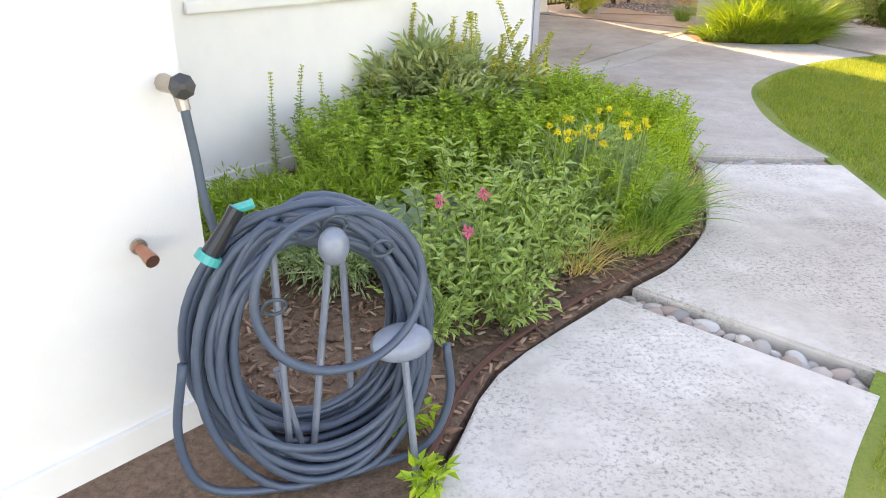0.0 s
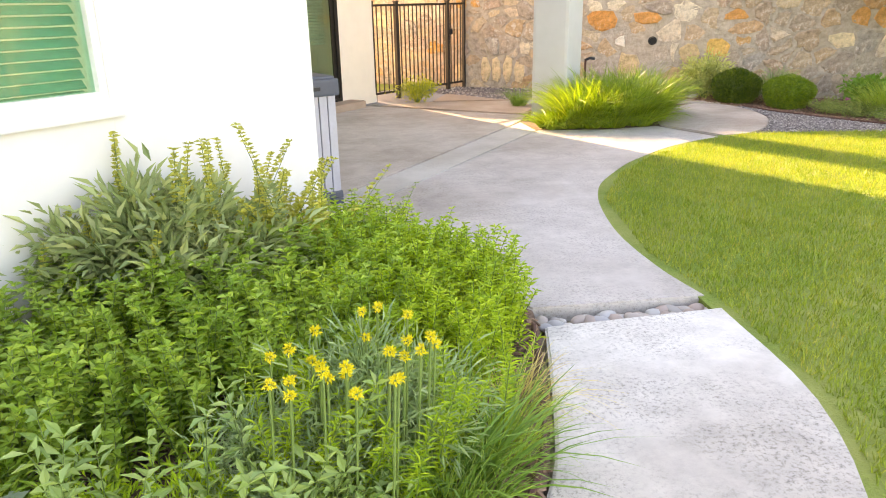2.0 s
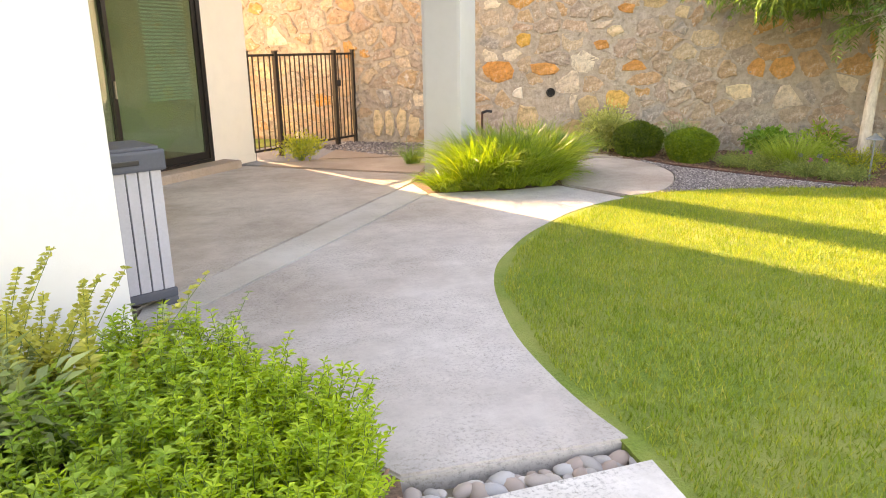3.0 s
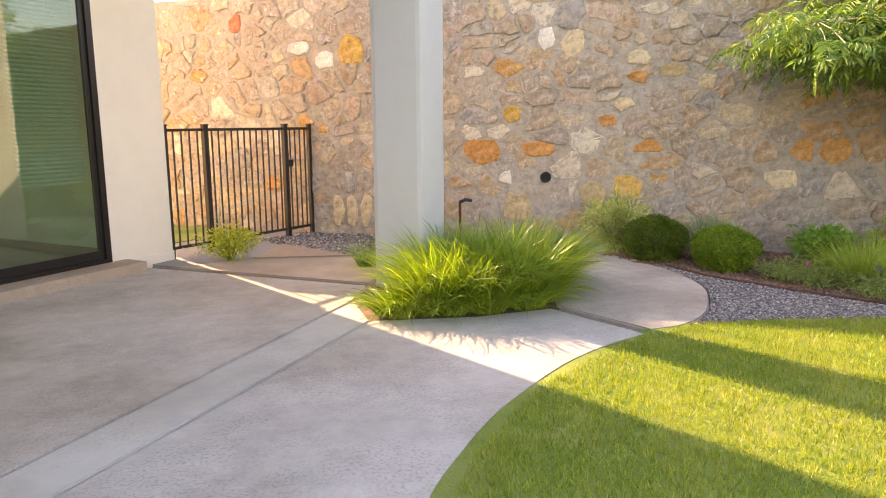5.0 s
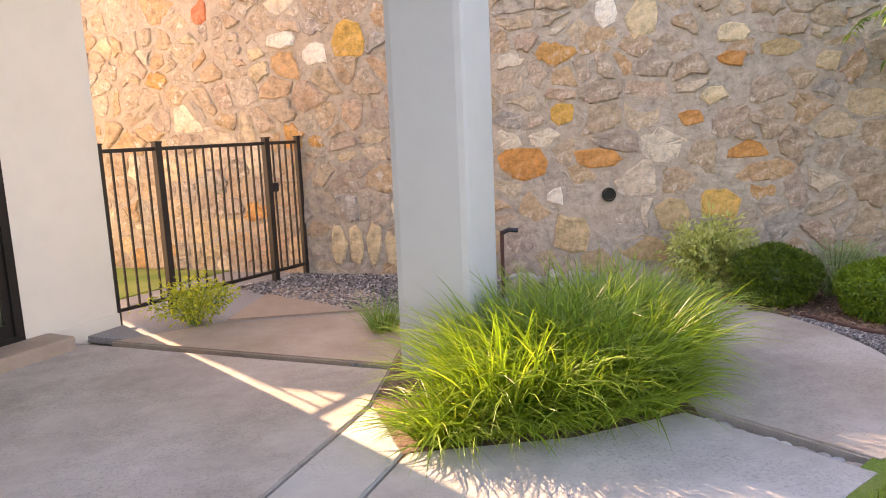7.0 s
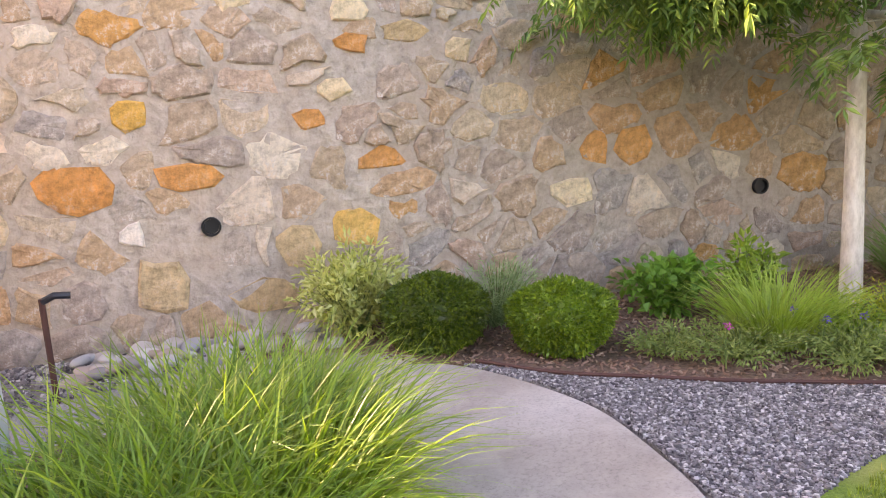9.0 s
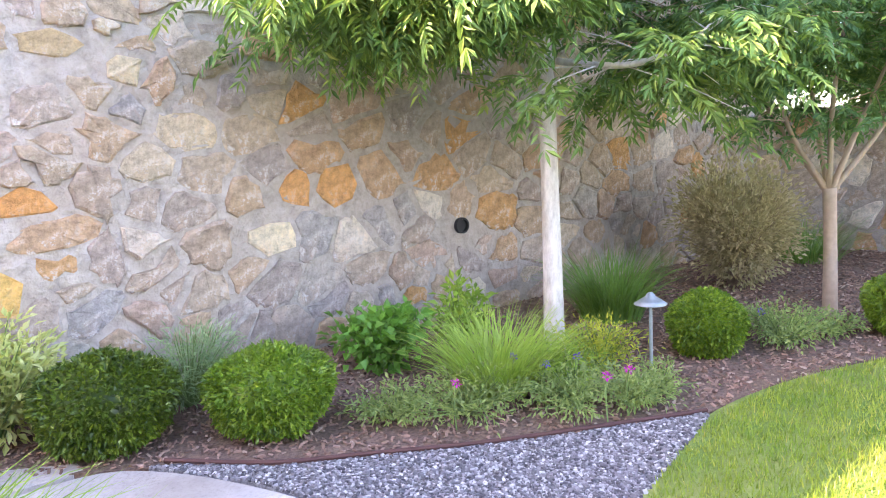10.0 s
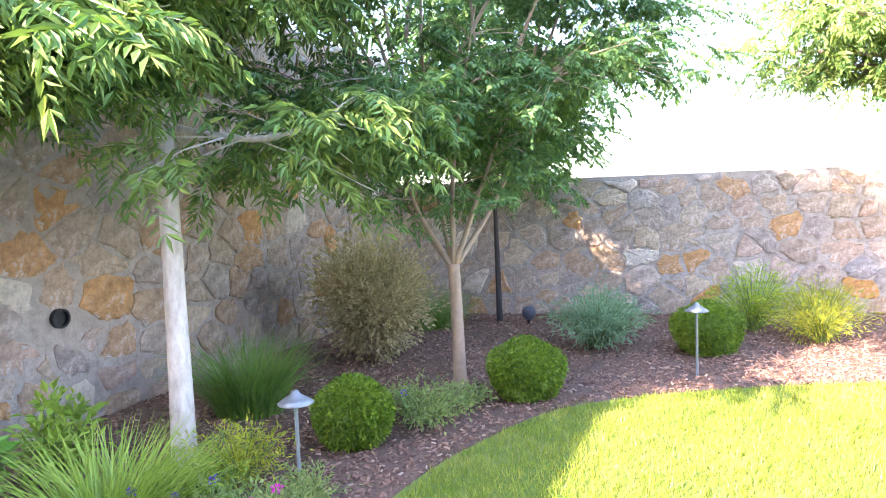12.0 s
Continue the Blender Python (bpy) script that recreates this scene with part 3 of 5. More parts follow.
# sliding door
door = thing("door_1", (0, 0, 0), "dark-framed sliding glass door, closed", "door", kind="structure")
door.matrix_world = HOUSE
local_part("door_frame", D0, D1, 4.10, 4.2, DZ0, DZ0 + 0.05, M_FRAME, door)
local_part("door_frame", D0, D1, 4.10, 4.2, DZ1 - 0.06, DZ1, M_FRAME, door)
local_part("door_frame", D0, D0 + 0.06, 4.10, 4.2, DZ0 + 0.05, DZ1 - 0.06, M_FRAME, door)
local_part("door_frame", D1 - 0.07, D1, 4.10, 4.2, DZ0 + 0.05, DZ1 - 0.06, M_FRAME, door)
for a0, a1, bb in ((D0 + 0.06, 3.62, 4.165), (3.56, D1 - 0.07, 4.125)):
    pn = local_part("door_panel", a0, a0 + 0.06, bb, bb + 0.03, DZ0 + 0.05, DZ1 - 0.06, M_FRAME, door)
    local_part("stile", a1 - 0.06, a1, bb, bb + 0.03, DZ0 + 0.05, DZ1 - 0.06, M_FRAME, pn)
    local_part("rail", a0 + 0.06, a1 - 0.06, bb, bb + 0.03, DZ0 + 0.05, DZ0 + 0.15, M_FRAME, pn)
    local_part("rail", a0 + 0.06, a1 - 0.06, bb, bb + 0.03, DZ1 - 0.13, DZ1 - 0.06, M_FRAME, pn)
    g = local_part("pane", a0 + 0.06, a1 - 0.06, bb + 0.012, bb + 0.018, DZ0 + 0.15, DZ1 - 0.13, M_GLASS, pn, 0)
    g.visible_shadow = False
local_part("door_handle", 3.58, 3.60, 4.10, 4.125, 1.05, 1.25, M_BRASS, door, label="pale metal pull handle")
blind2 = thing("door_blind", (0, 0, 0), "half-lowered pale horizontal blind inside the glass", "blind")
blind2.matrix_world = HOUSE
sm = None
for i in range(50):
    o = part("slat", box(0.72, 0.04, 0.003, pose(0, 0, 0, 35), 0), M_BLIND, blind2) if sm is None else new("slat", sm)
    sm, o.parent, o.location = o.data, blind2, (4.62, 4.30, 0.98 + i * 0.043)

# ---- metal fence with gate ----
fence = thing("metal_fence", (0, 0, 0), "dark bronze metal fence with a gate and thin pickets", "fence")
fence.matrix_world = pose(1.59, 13.33, 0, 0, 0, 40.8)
F0, F1, FB = 0.0, 2.40, 0.0
knots = [F0, F0 + 0.24 * (F1 - F0), F0 + 0.80 * (F1 - F0), F1]
for i, a in enumerate(knots):
    w = 0.05 if i in (0, 3) else 0.065
    p = local_part("post", a - w / 2, a + w / 2, FB - w / 2, FB + w / 2, -0.02, 1.56, M_METAL, fence, 0.004)
    local_part("cap", a - w / 2 - 0.006, a + w / 2 + 0.006, FB - w / 2 - 0.006, FB + w / 2 + 0.006, 1.56, 1.575, M_METAL, p)
pk = None
for a, c in zip(knots, knots[1:]):
    for z in (0.09, 1.49):
        local_part("rail", a + 0.033, c - 0.033, FB - 0.014, FB + 0.014, z, z + 0.035, M_METAL, fence)
    n = max(2, round((c - a) / 0.105))
    for k in range(1, n):
        o = part("picket", box(0.016, 0.016, 1.37, None, 0), M_METAL, fence) if pk is None else new("picket", pk)
        pk, o.parent, o.location = o.data, fence, (a + (c - a) * k / n, FB, 0.8075)
local_part("latch", knots[2] + 0.03, knots[2] + 0.12, FB - 0.03, FB + 0.03, 0.98, 1.08, M_BLACK, fence, 0.01, "black gate latch")

# ---- stone walls ----


def clip(poly, nx, ny, c):
    out = []
    for (x1, y1), (x2, y2) in zip(poly, poly[1:] + poly[:1]):
        d1, d2 = nx * x1 + ny * y1 - c, nx * x2 + ny * y2 - c
        if d1 <= 0:
            out.append((x1, y1))
        if (d1 < 0 < d2) or (d2 < 0 < d1):
            t = d1 / (d1 - d2)
            out.append((x1 + (x2 - x1) * t, y1 + (y2 - y1) * t))
    return out


def stone_cells(length, height, w, h, rnd, keep_out=()):
    """Irregular rubble: one rough polygon a stone, with mortar between."""
    sites, z = [], 0.02
    while z < height + h:
        hh = h * rnd.choice((0.6, 0.85, 1.0, 1.3))
        x = rnd.uniform(-w, 0)
        while x < length + w:
            ww = w * rnd.choice((0.4, 0.6, 0.8, 1.0, 1.35, 1.7))
            x += ww / 2
            sites.append((x + rnd.uniform(-0.06, 0.06), z + hh * rnd.uniform(-0.05, 1.05)))
            if ww > w * 1.2 and rnd.random() < 0.3:
                sites.append((x + 0.1, z + hh * rnd.uniform(-0.3, 0.3)))
            x += ww / 2
        z += hh
    sites = [p for p in sites if not any(abs(p[0] - q[0]) < q[2] * 0.62 and abs(p[1] - q[1]) < q[3] * 0.62 for q in keep_out)]
    own = len(sites)
    sites += [(q[0] + dx * q[2] * 0.25, q[1]) for q in keep_out for dx in (-1, 0, 1)]
    k = 1.25
    pts = np.array([(x, y * k) for x, y in sites])
    for i, (x, y) in enumerate(pts[:own].tolist()):
        d = np.hypot(pts[:, 0] - x, pts[:, 1] - y)
        near = np.argsort(d)[1:16].tolist()
        poly = [(x - 1, y - 1), (x + 1, y - 1), (x + 1, y + 1), (x - 1, y + 1)]
        gap = rnd.choice((0.004, 0.008, 0.014, 0.02, 0.028, 0.038, 0.048))
        for j in near:
            dx, dy = pts[j, 0] - x, pts[j, 1] - y
            L = math.hypot(dx, dy)
            if L < 1e-6:
                continue
            poly = clip(poly, dx / L, dy / L, (dx * (x + dx / 2) + dy * (y + dy / 2)) / L - gap)
            if len(poly) < 3:
                break
        poly = clip(clip(clip(clip(poly, -1, 0, 0), 1, 0, length), 0, -1, 0), 0, 1, height * k)
        if len(poly) < 3:
            continue
        poly = [(px, py / k) for px, py in poly]
        area = abs(sum(a[0] * b[1] - b[0] * a[1] for a, b in zip(poly, poly[1:] + poly[:1]))) / 2
        if area < 0.006:
            continue
        # knock the corners off
        cut = []
        for a, b in zip(poly, poly[1:] + poly[:1]):
            t = rnd.uniform(0.03, 0.22)
            if math.hypot(b[0] - a[0], b[1] - a[1]) < 0.05:
                cut.append(((a[0] + b[0]) / 2, (a[1] + b[1]) / 2))
                continue
            cut += [(a[0] + (b[0] - a[0]) * t, a[1] + (b[1] - a[1]) * t), (b[0] + (a[0] - b[0]) * t, b[1] + (a[1] - b[1]) * t)]
        rough = []
        for a, b in zip(cut, cut[1:] + cut[:1]):
            rough.append(a)
            L = math.hypot(b[0] - a[0], b[1] - a[1])
            if L > 0.09:
                q, t = rnd.gauss(0, 0.013), rnd.uniform(0.35, 0.65)
                rough.append((a[0] + (b[0] - a[0]) * t - (b[1] - a[1]) / L * q, a[1] + (b[1] - a[1]) * t + (b[0] - a[0]) / L * q))
        yield rough


def stone_mesh(poly, rnd):
    cx, cz = sum(p[0] for p in poly) / len(poly), sum(p[1] for p in poly) / len(poly)
    depth = rnd.choice((0.004, 0.008, 0.012, 0.018, 0.026, 0.036))
    tx, tz = rnd.uniform(-0.03, 0.03), rnd.uniform(-0.03, 0.03)
    jit = [(rnd.gauss(0, 0.011), rnd.gauss(0, 0.011)) for _ in poly]
    rings = []
    for s, y in ((1.0, 0.02), (0.97, -0.55), (0.84, -1.0)):
        rings.append([((x - cx) * s + jx, y if y > 0 else y * depth + ((x - cx) * tx + (z - cz) * tz) * s + rnd.gauss(0, 0.004), (z - cz) * s + jz) for (x, z), (jx, jz) in zip(poly, jit)])
    v = sum(rings, []) + [(rnd.gauss(0, 0.02), -depth * rnd.uniform(0.9, 1.25), rnd.gauss(0, 0.015))]
    n, f = len(poly), []
    for r in range(2):
        f += [(r * n + i, r * n + (i + 1) % n, (r + 1) * n + (i + 1) % n, (r + 1) * n + i) for i in range(n)]
    f += [(2 * n + i, 2 * n + (i + 1) % n, 3 * n) for i in range(n)]
    return (cx, cz), v, f


def accent_outline(x, z, w, h, rnd):
    """The rough outline of one single stone of a given size."""
    n = rnd.choice((7, 8, 9))
    out = []
    for i in range(n):
        a = 2 * math.pi * (i + rnd.uniform(-0.3, 0.3)) / n
        c, d = math.cos(a), math.sin(a)
        q = 1 / (abs(c) ** 3 + abs(d) ** 3) ** (1 / 3) * rnd.uniform(0.84, 1.05)
        out.append((x + c * q * w / 2, z + d * q * h / 2))
    return out


def stone_wall(name, at, angle, length, height, w, h, label, near, seed, holes=(), accents=()):
    rnd = random.Random(seed)
    b = box(length + 0.5, 0.4, height + 0.1, pose(length / 2 + 0.25, 0.2, height / 2 - 0.05), 0.0)
    wall = part(name, b, M_MORTAR)
    wall.matrix_world = pose(at[0], at[1], 0, 0, 0, angle)
    tagged(wall, label, "wall", kind="structure")
    V, F, count = [], [], 0
    for tone, x, z, sw, sh in accents:
        (cx, cz), v, f = stone_mesh(accent_outline(x, z, sw, sh, rnd), rnd)
        o = mesh_ob("stone", v, f, M_ACCENT[tone], wall)
        o.location = (cx, -0.004, cz)
        count += 1
    for poly in stone_cells(length, height - 0.05, w, h, rnd, [q[1:] for q in accents]):
        (cx, cz), v, f = stone_mesh(poly, rnd)
        if any(math.hypot(cx - hx, cz - hz) < 0.17 for hx, hz in holes):
            continue
        if count < 300 and near[0] < cx < near[1] and cz < near[2]:
            o = mesh_ob("stone", v, f, M_STONE, wall)
            o.location = (cx, 0, cz)
            count += 1
        else:
            k = len(V)
            V += [(p[0] + cx, p[1], p[2] + cz) for p in v]
            F += [tuple(i + k for i in q) for q in f]
    tagged(mesh_ob("stones", V, F, M_STONE, wall), kind="stuff")
    return wall


S0 = -8.0
wall_dir = (0.8266, -0.5628)
side_at = (6.28 + wall_dir[0] * S0, 12.99 + wall_dir[1] * S0)
HOLES = [(0 - S0, 0.86), (4.56 - S0, 0.79), (-3.75 - S0, 1.0)]


def drain(x, z):
    d = thing("drain_pipe", (side_at[0] + wall_dir[0] * x, side_at[1] + wall_dir[1] * x, z), "black round drain pipe end in the stone wall", "pipe", "wall drains", rz=-34.25)
    b = bmesh.new()
    ring = [(0.056, 0.03), (0.056, -0.04), (0.07, -0.04), (0.07, 0.03)]
    vs = [[b.verts.new((r * math.cos(2 * math.pi * i / 20), y, r * math.sin(2 * math.pi * i / 20))) for i in range(20)] for r, y in ring]
    for p, q in zip(vs, vs[1:]):
        for i in range(20):
            b.faces.new((p[i], p[(i + 1) % 20], q[(i + 1) % 20], q[i]))
    b.faces.new([b.verts.new((0.053 * math.cos(2 * math.pi * i / 20), -0.012, 0.053 * math.sin(2 * math.pi * i / 20))) for i in range(20)])
    part("pipe", b, M_PIPE, d)


for hx, hz in HOLES[:2]:
    drain(hx, hz)


# ---- pebbles, gravel, chips ----
def pebble_mesh(name, seed, sub=2):
    b = bmesh.new()
    bmesh.ops.create_icosphere(b, subdivisions=sub, radius=1)
    for v in b.verts:
        v.co *= 1 + 0.18 * noise.noise(v.co * 1.1 + Vector((seed * 7.3, 0, 0)))
    me = bpy.data.meshes.new(name)
    b.to_mesh(me)
    b.free()
    me.polygons.foreach_set("use_smooth", [True] * len(me.polygons))
    me.materials.append(M_PEBBLE)
    return me


PEB = [pebble_mesh("pebble", i) for i in range(5)]


def pebbles(name, line, width, step, size, label, rnd, rows=2, lift=0.0):
    g = thing(name, (0, 0, 0), label, "pebbles")
    for (x1, y1), (x2, y2) in zip(line, line[1:]):
        L = math.hypot(x2 - x1, y2 - y1)
        nx, ny = -(y2 - y1) / L, (x2 - x1) / L
        for k in range(int(L / step)):
            for r in range(rows):
                t = (k + rnd.uniform(0.2, 0.8)) * step / L
                o_ = ((r + 0.5) / rows - 0.5) * width + rnd.uniform(-0.3, 0.3) * width / rows
                s = size * rnd.uniform(0.55, 1.25)
                o = new("pebble", rnd.choice(PEB))
                o.parent = g
                o.matrix_local = pose(x1 + (x2 - x1) * t + nx * o_, y1 + (y2 - y1) * t + ny * o_, -0.06 + s * 0.3 + lift * rnd.random(), rnd.uniform(-15, 15), rnd.uniform(-15, 15), rnd.uniform(0, 360)) @ Matrix.Diagonal((s * 1.25, s * 0.9, s * 0.6, 1))
    return g


pr = random.Random(3)
pebbles("river_pebbles", [(0.84, 2.50), (1.66, 1.80)], 0.10, 0.06, 0.042, "rounded river pebbles filling a path joint", pr)
pebbles("river_pebbles", [(1.76, 4.49), (2.74, 4.495)], 0.09, 0.06, 0.042, "rounded river pebbles filling a path joint", pr)
pebbles("river_pebbles", [(4.93, 9.82), (5.31, 8.92)], 0.07, 0.05, 0.034, "small dark pebbles in a slab joint", pr)
pebbles("river_pebbles", [(5.25, 13.2), (5.9, 12.88), (6.55, 12.5), (6.85, 12.25)], 0.5, 0.085, 0.075, "pale river stones heaped below the stone wall", pr, 5, 0.10)


def scatter(poly, n, rnd):
    xs, ys = [p[0] for p in poly], [p[1] for p in poly]
    out = []
    while len(out) < n:
        x, y = rnd.uniform(min(xs), max(xs)), rnd.uniform(min(ys), max(ys))
        if inside(poly, x, y):
            out.append((x, y))
    return np.array(out)


def litter(name, poly, n, sx, sy, sz, z, mat, label, category):
    p = scatter(poly, n, random.Random(n))
    c = np.array([(-1, -1, -1), (1, -1, -1), (0.7, 1, -1), (-0.8, 0.8, -1), (-0.8, -0.8, 1), (0.9, -0.7, 1), (0.6, 0.9, 1), (-0.9, 0.7, 1)], float)
    f0 = np.array([(0, 1, 5, 4), (1, 2, 6, 5), (2, 3, 7, 6), (3, 0, 4, 7), (4, 5, 6, 7)])
    s = NR.uniform(0.5, 1.3, (n, 1, 1)) * np.array([[[sx, sy, sz]]]) / 2
    v = c[None] * s * NR.uniform(0.75, 1.25, (n, 8, 3))
    a, tl = NR.uniform(0, 6.28, n), NR.normal(0, 0.35, n)
    ct, st_ = np.cos(tl)[:, None], np.sin(tl)[:, None]
    x, y, zz = v[..., 0] * ct - v[..., 2] * st_, v[..., 1], v[..., 0] * st_ + v[..., 2] * ct
    ca, sa = np.cos(a)[:, None], np.sin(a)[:, None]
    v = np.stack([x * ca - y * sa + p[:, :1], x * sa + y * ca + p[:, 1:], zz + z + NR.uniform(0, sz, (n, 1))], -1)
    f = (np.arange(n)[:, None, None] * 8 + f0[None]).reshape(-1, 4)
    return tagged(mesh_ob(name, v.reshape(-1, 3), f, mat), label, category, kind="stuff")


litter("gravel", GRAVEL, 22000, 0.018, 0.014, 0.011, -0.008, M_GRAVEL, "loose grey crushed gravel", "gravel")
litter("gravel", [(3.6, 12.9), (6.0, 12.6), (6.1, 13.1), (3.3, 14.9), (2.6, 14.4)], 6000, 0.03, 0.022, 0.018, -0.014, M_GRAVEL, "loose brown-grey gravel near the wall", "gravel")
litter("bark_mulch", MULCH, 34000, 0.034, 0.012, 0.008, -0.002, M_CHIP, "shredded reddish brown bark mulch", "mulch")
litter("bark_mulch", BED, 6000, 0.045, 0.011, 0.007, -0.006, M_CHIP, "shredded bark and straw mulch", "mulch")


def edging(points, label):
    b = tube(smooth_path([(x, y, 0.012) for x, y in points], 6), 0.013, 6)
    return tagged(part("bed_edging", b, M_EDGING), label, "edging", kind="structure")


edging([(6.86, 11.05), (6.94, 10.5), (7.11, 10.1), (7.33, 9.6), (7.61, 9.1), (7.96, 8.51)], "dark rusty steel edging between gravel and mulch")
edging([(0.0, 1.3), (0.2, 1.88), (0.78, 2.55), (1.13, 2.86), (1.39, 3.25), (1.53, 3.66), (1.7, 4.37)], "rusty steel edging beside the path")

# ---- plants ----


def ball(n, r, squash=0.9, shell=0.75):
    d = unit(NR.normal(size=(n, 3)))
    rad = r * NR.uniform(shell, 1.0, n)[:, None]
    return d * rad * np.array([1, 1, squash]), d


def boxwood(x, y, r, h, mat, label):
    t = thing("boxwood", (x, y, 0), label, "shrub", "clipped boxwood balls")
    c = np.array([0, 0, h * 0.47])
    p, d = ball(8000, r, h * 0.53 / r, 0.86)
    lump = 1 + 0.06 * np.sin(p[:, :1] * 17 + 1) * np.cos(p[:, 1:2] * 15) + 0.04 * np.sin(p[:, 2:] * 23)
    p = p * lump + c
    p[:, 2] = np.maximum(p[:, 2], 0.02)
    leaves(p, d + NR.normal(size=d.shape) * 0.7, 0.032, 0.02, mat, "leaves", t)["kind"] = "stuff"
    b = bmesh.new()
    bmesh.ops.create_icosphere(b, subdivisions=3, radius=1)
    for v in b.verts:
        v.co = Vector((v.co.x * r * 0.86, v.co.y * r * 0.86, max(0.0, h * 0.47 + v.co.z * h * 0.46)))
    part("inner_foliage", b, mat, t)
    return t


def grass_clump(name, x, y, n, r, length, mat, label, width=0.007, spread=0.7, bend=0.6, category="grass"):
    t = thing(name, (x, y, 0), label, category)
    a, q = NR.uniform(0, 6.283, n), np.sqrt(NR.uniform(0, 1, n)) * r
    pos = np.stack([np.cos(a) * q, np.sin(a) * q, np.zeros(n)], 1)
    out = np.stack([np.cos(a), np.sin(a), np.zeros(n)], 1)
    out = unit(out + NR.normal(size=(n, 3)) * np.array([0.5, 0.5, 0]))
    way = out * (spread * (0.25 + 0.75 * q / r)[:, None]) + np.array([0, 0, 1]) + NR.normal(size=(n, 3)) * 0.12
    blades(pos, way, length, width, mat, "blades", t, bend, 5, out=out)["kind"] = "stuff"
    return t


def bush(name, x, y, rx, ry, h, n, leaf, width, mat, label, stems=14, loose=0.35, tips=0, stem_mat=None):
    """A loose shrub: stems fan out of the base, with leaves along them."""
    t = thing(name, (x, y, 0), label, "shrub")
    b = bmesh.new()
    P, W_ = [], []
    for i in range(stems):
        a, q = R.uniform(0, 6.283), math.sqrt(R.random())
        end = Vector((math.cos(a) * q * rx, math.sin(a) * q * ry, h * (1 - 0.45 * q * q) * R.uniform(0.75, 1.05)))
        pts = smooth_path([(end.x * 0.08, end.y * 0.08, 0), (end.x * 0.5, end.y * 0.5, end.z * 0.55), end], 4)
        tube(pts, [0.006 * (1 - 0.7 * k / len(pts)) for k in range(len(pts))], 4, b)
        m = n // stems
        k = NR.uniform(0.12, 1.0, m) ** 0.7 * (len(pts) - 1)
        arr = np.array([tuple(p) for p in pts])
        lo = np.floor(k).astype(int).clip(0, len(pts) - 2)
        base = arr[lo] + (arr[lo + 1] - arr[lo]) * (k - lo)[:, None]
        off = NR.normal(size=(m, 3))
        P.append(base + off * loose * 0.28 * np.array([rx, ry, h * 0.5]))
        W_.append(off + np.array([end.x, end.y, end.z * 0.9]) * 1.2)
    part("stems", b, stem_mat or M_STEM, t)["kind"] = "stuff"
    p = np.concatenate(P)
    p[:, 2] = np.maximum(p[:, 2], 0.015)
    leaves(p, np.concatenate(W_), leaf, width, mat, "leaves", t)["kind"] = "stuff"
    return t


def spikes(name, spots, h, leaf, width, mat, label, category="herb", step=0.035, lean=0.18, top=None, kind="", whorl=4):
    """Upright herb stems with whorls of leaves: one thing per patch."""
    t = thing(name, (0, 0, 0), label, category, kind=kind)
    b = bmesh.new()
    P, W_, TP, TW = [], [], [], []
    for x, y in spots:
        hh = h * R.uniform(0.65, 1.2)
        dx, dy = R.gauss(0, lean) * hh, R.gauss(0, lean) * hh
        tube([(x, y, 0), (x + dx * 0.3, y + dy * 0.3, hh * 0.5), (x + dx, y + dy, hh)], [0.003, 0.0025, 0.0015], 3, b)
        k = int(hh / step)
        for i in range(1, k + 1):
            s = i / k
            px, py = x + dx * s * s, y + dy * s * s
            a0 = R.uniform(0, 3.14)
            for j in range(whorl):
                a = a0 + j * 6.283 / whorl + R.uniform(-0.3, 0.3)
                (TP if top and s > 0.72 else P).append((px, py, hh * s))
                (TW if top and s > 0.72 else W_).append((math.cos(a), math.sin(a), R.uniform(0.1, 0.9)))
    part("stems", b, M_STEM, t)["kind"] = "stuff"
    leaves(np.array(P), np.array(W_, float), leaf, width, mat, "leaves", t)["kind"] = "stuff"
    if TP:
        leaves(np.array(TP), np.array(TW, float), leaf * 0.55, width * 0.9, top, "flower_spikes", t)["kind"] = "stuff"
    return t


# herb bed
hr = random.Random(21)
bush("sage_bush", -0.12, 4.82, 0.72, 0.48, 0.76, 4200, 0.115, 0.032, M_SAGE, "large grey-green sage bush against the white wall", 60, 0.4)
spikes("sage_flower_stalks", [(-0.12 + hr.gauss(0, 0.33), 4.85 + hr.gauss(0, 0.22)) for _ in range(26)], 0.84, 0.055, 0.026, M_SAGE, "tall sage stalks with yellow-green flower buds", top=M_BUD, step=0.02, lean=0.15)
spikes("sage_flower_stalks", [(0.36 + hr.gauss(0, 0.14), 5.12 + hr.gauss(0, 0.12)) for _ in range(34)], 0.68, 0.05, 0.03, M_BUD, "leaning yellow-green sage flower stalks", top=M_BUD, step=0.018, lean=0.35)
MINT = [(-0.95, 3.85), (-0.75, 3.35), (-0.3, 3.1), (0.7, 3.65), (1.1, 4.4), (1.0, 5.1), (0.3, 4.85), (-0.5, 4.65)]
spikes("mint_patch", scatter(MINT, 600, hr).tolist(), 0.42, 0.04, 0.022, M_MINT, "dense patch of upright green mint", kind="stuff", step=0.028)
spikes("mint_patch", scatter([(0.75, 4.3), (1.3, 3.75), (1.6, 4.2), (1.68, 4.65), (0.9, 5.75), (0.6, 5.6)], 620, hr).tolist(), 0.36, 0.036, 0.014, M_HERB, "bright green feathery herbs at the path", kind="stuff", step=0.022)
spikes("tall_mint_stalks", [(0.98 + hr.gauss(0, 0.14), 5.42 + hr.gauss(0, 0.1)) for _ in range(24)], 0.42, 0.04, 0.02, M_MINT, "mint stalks in flower near the house corner", top=M_SAGE, step=0.026)
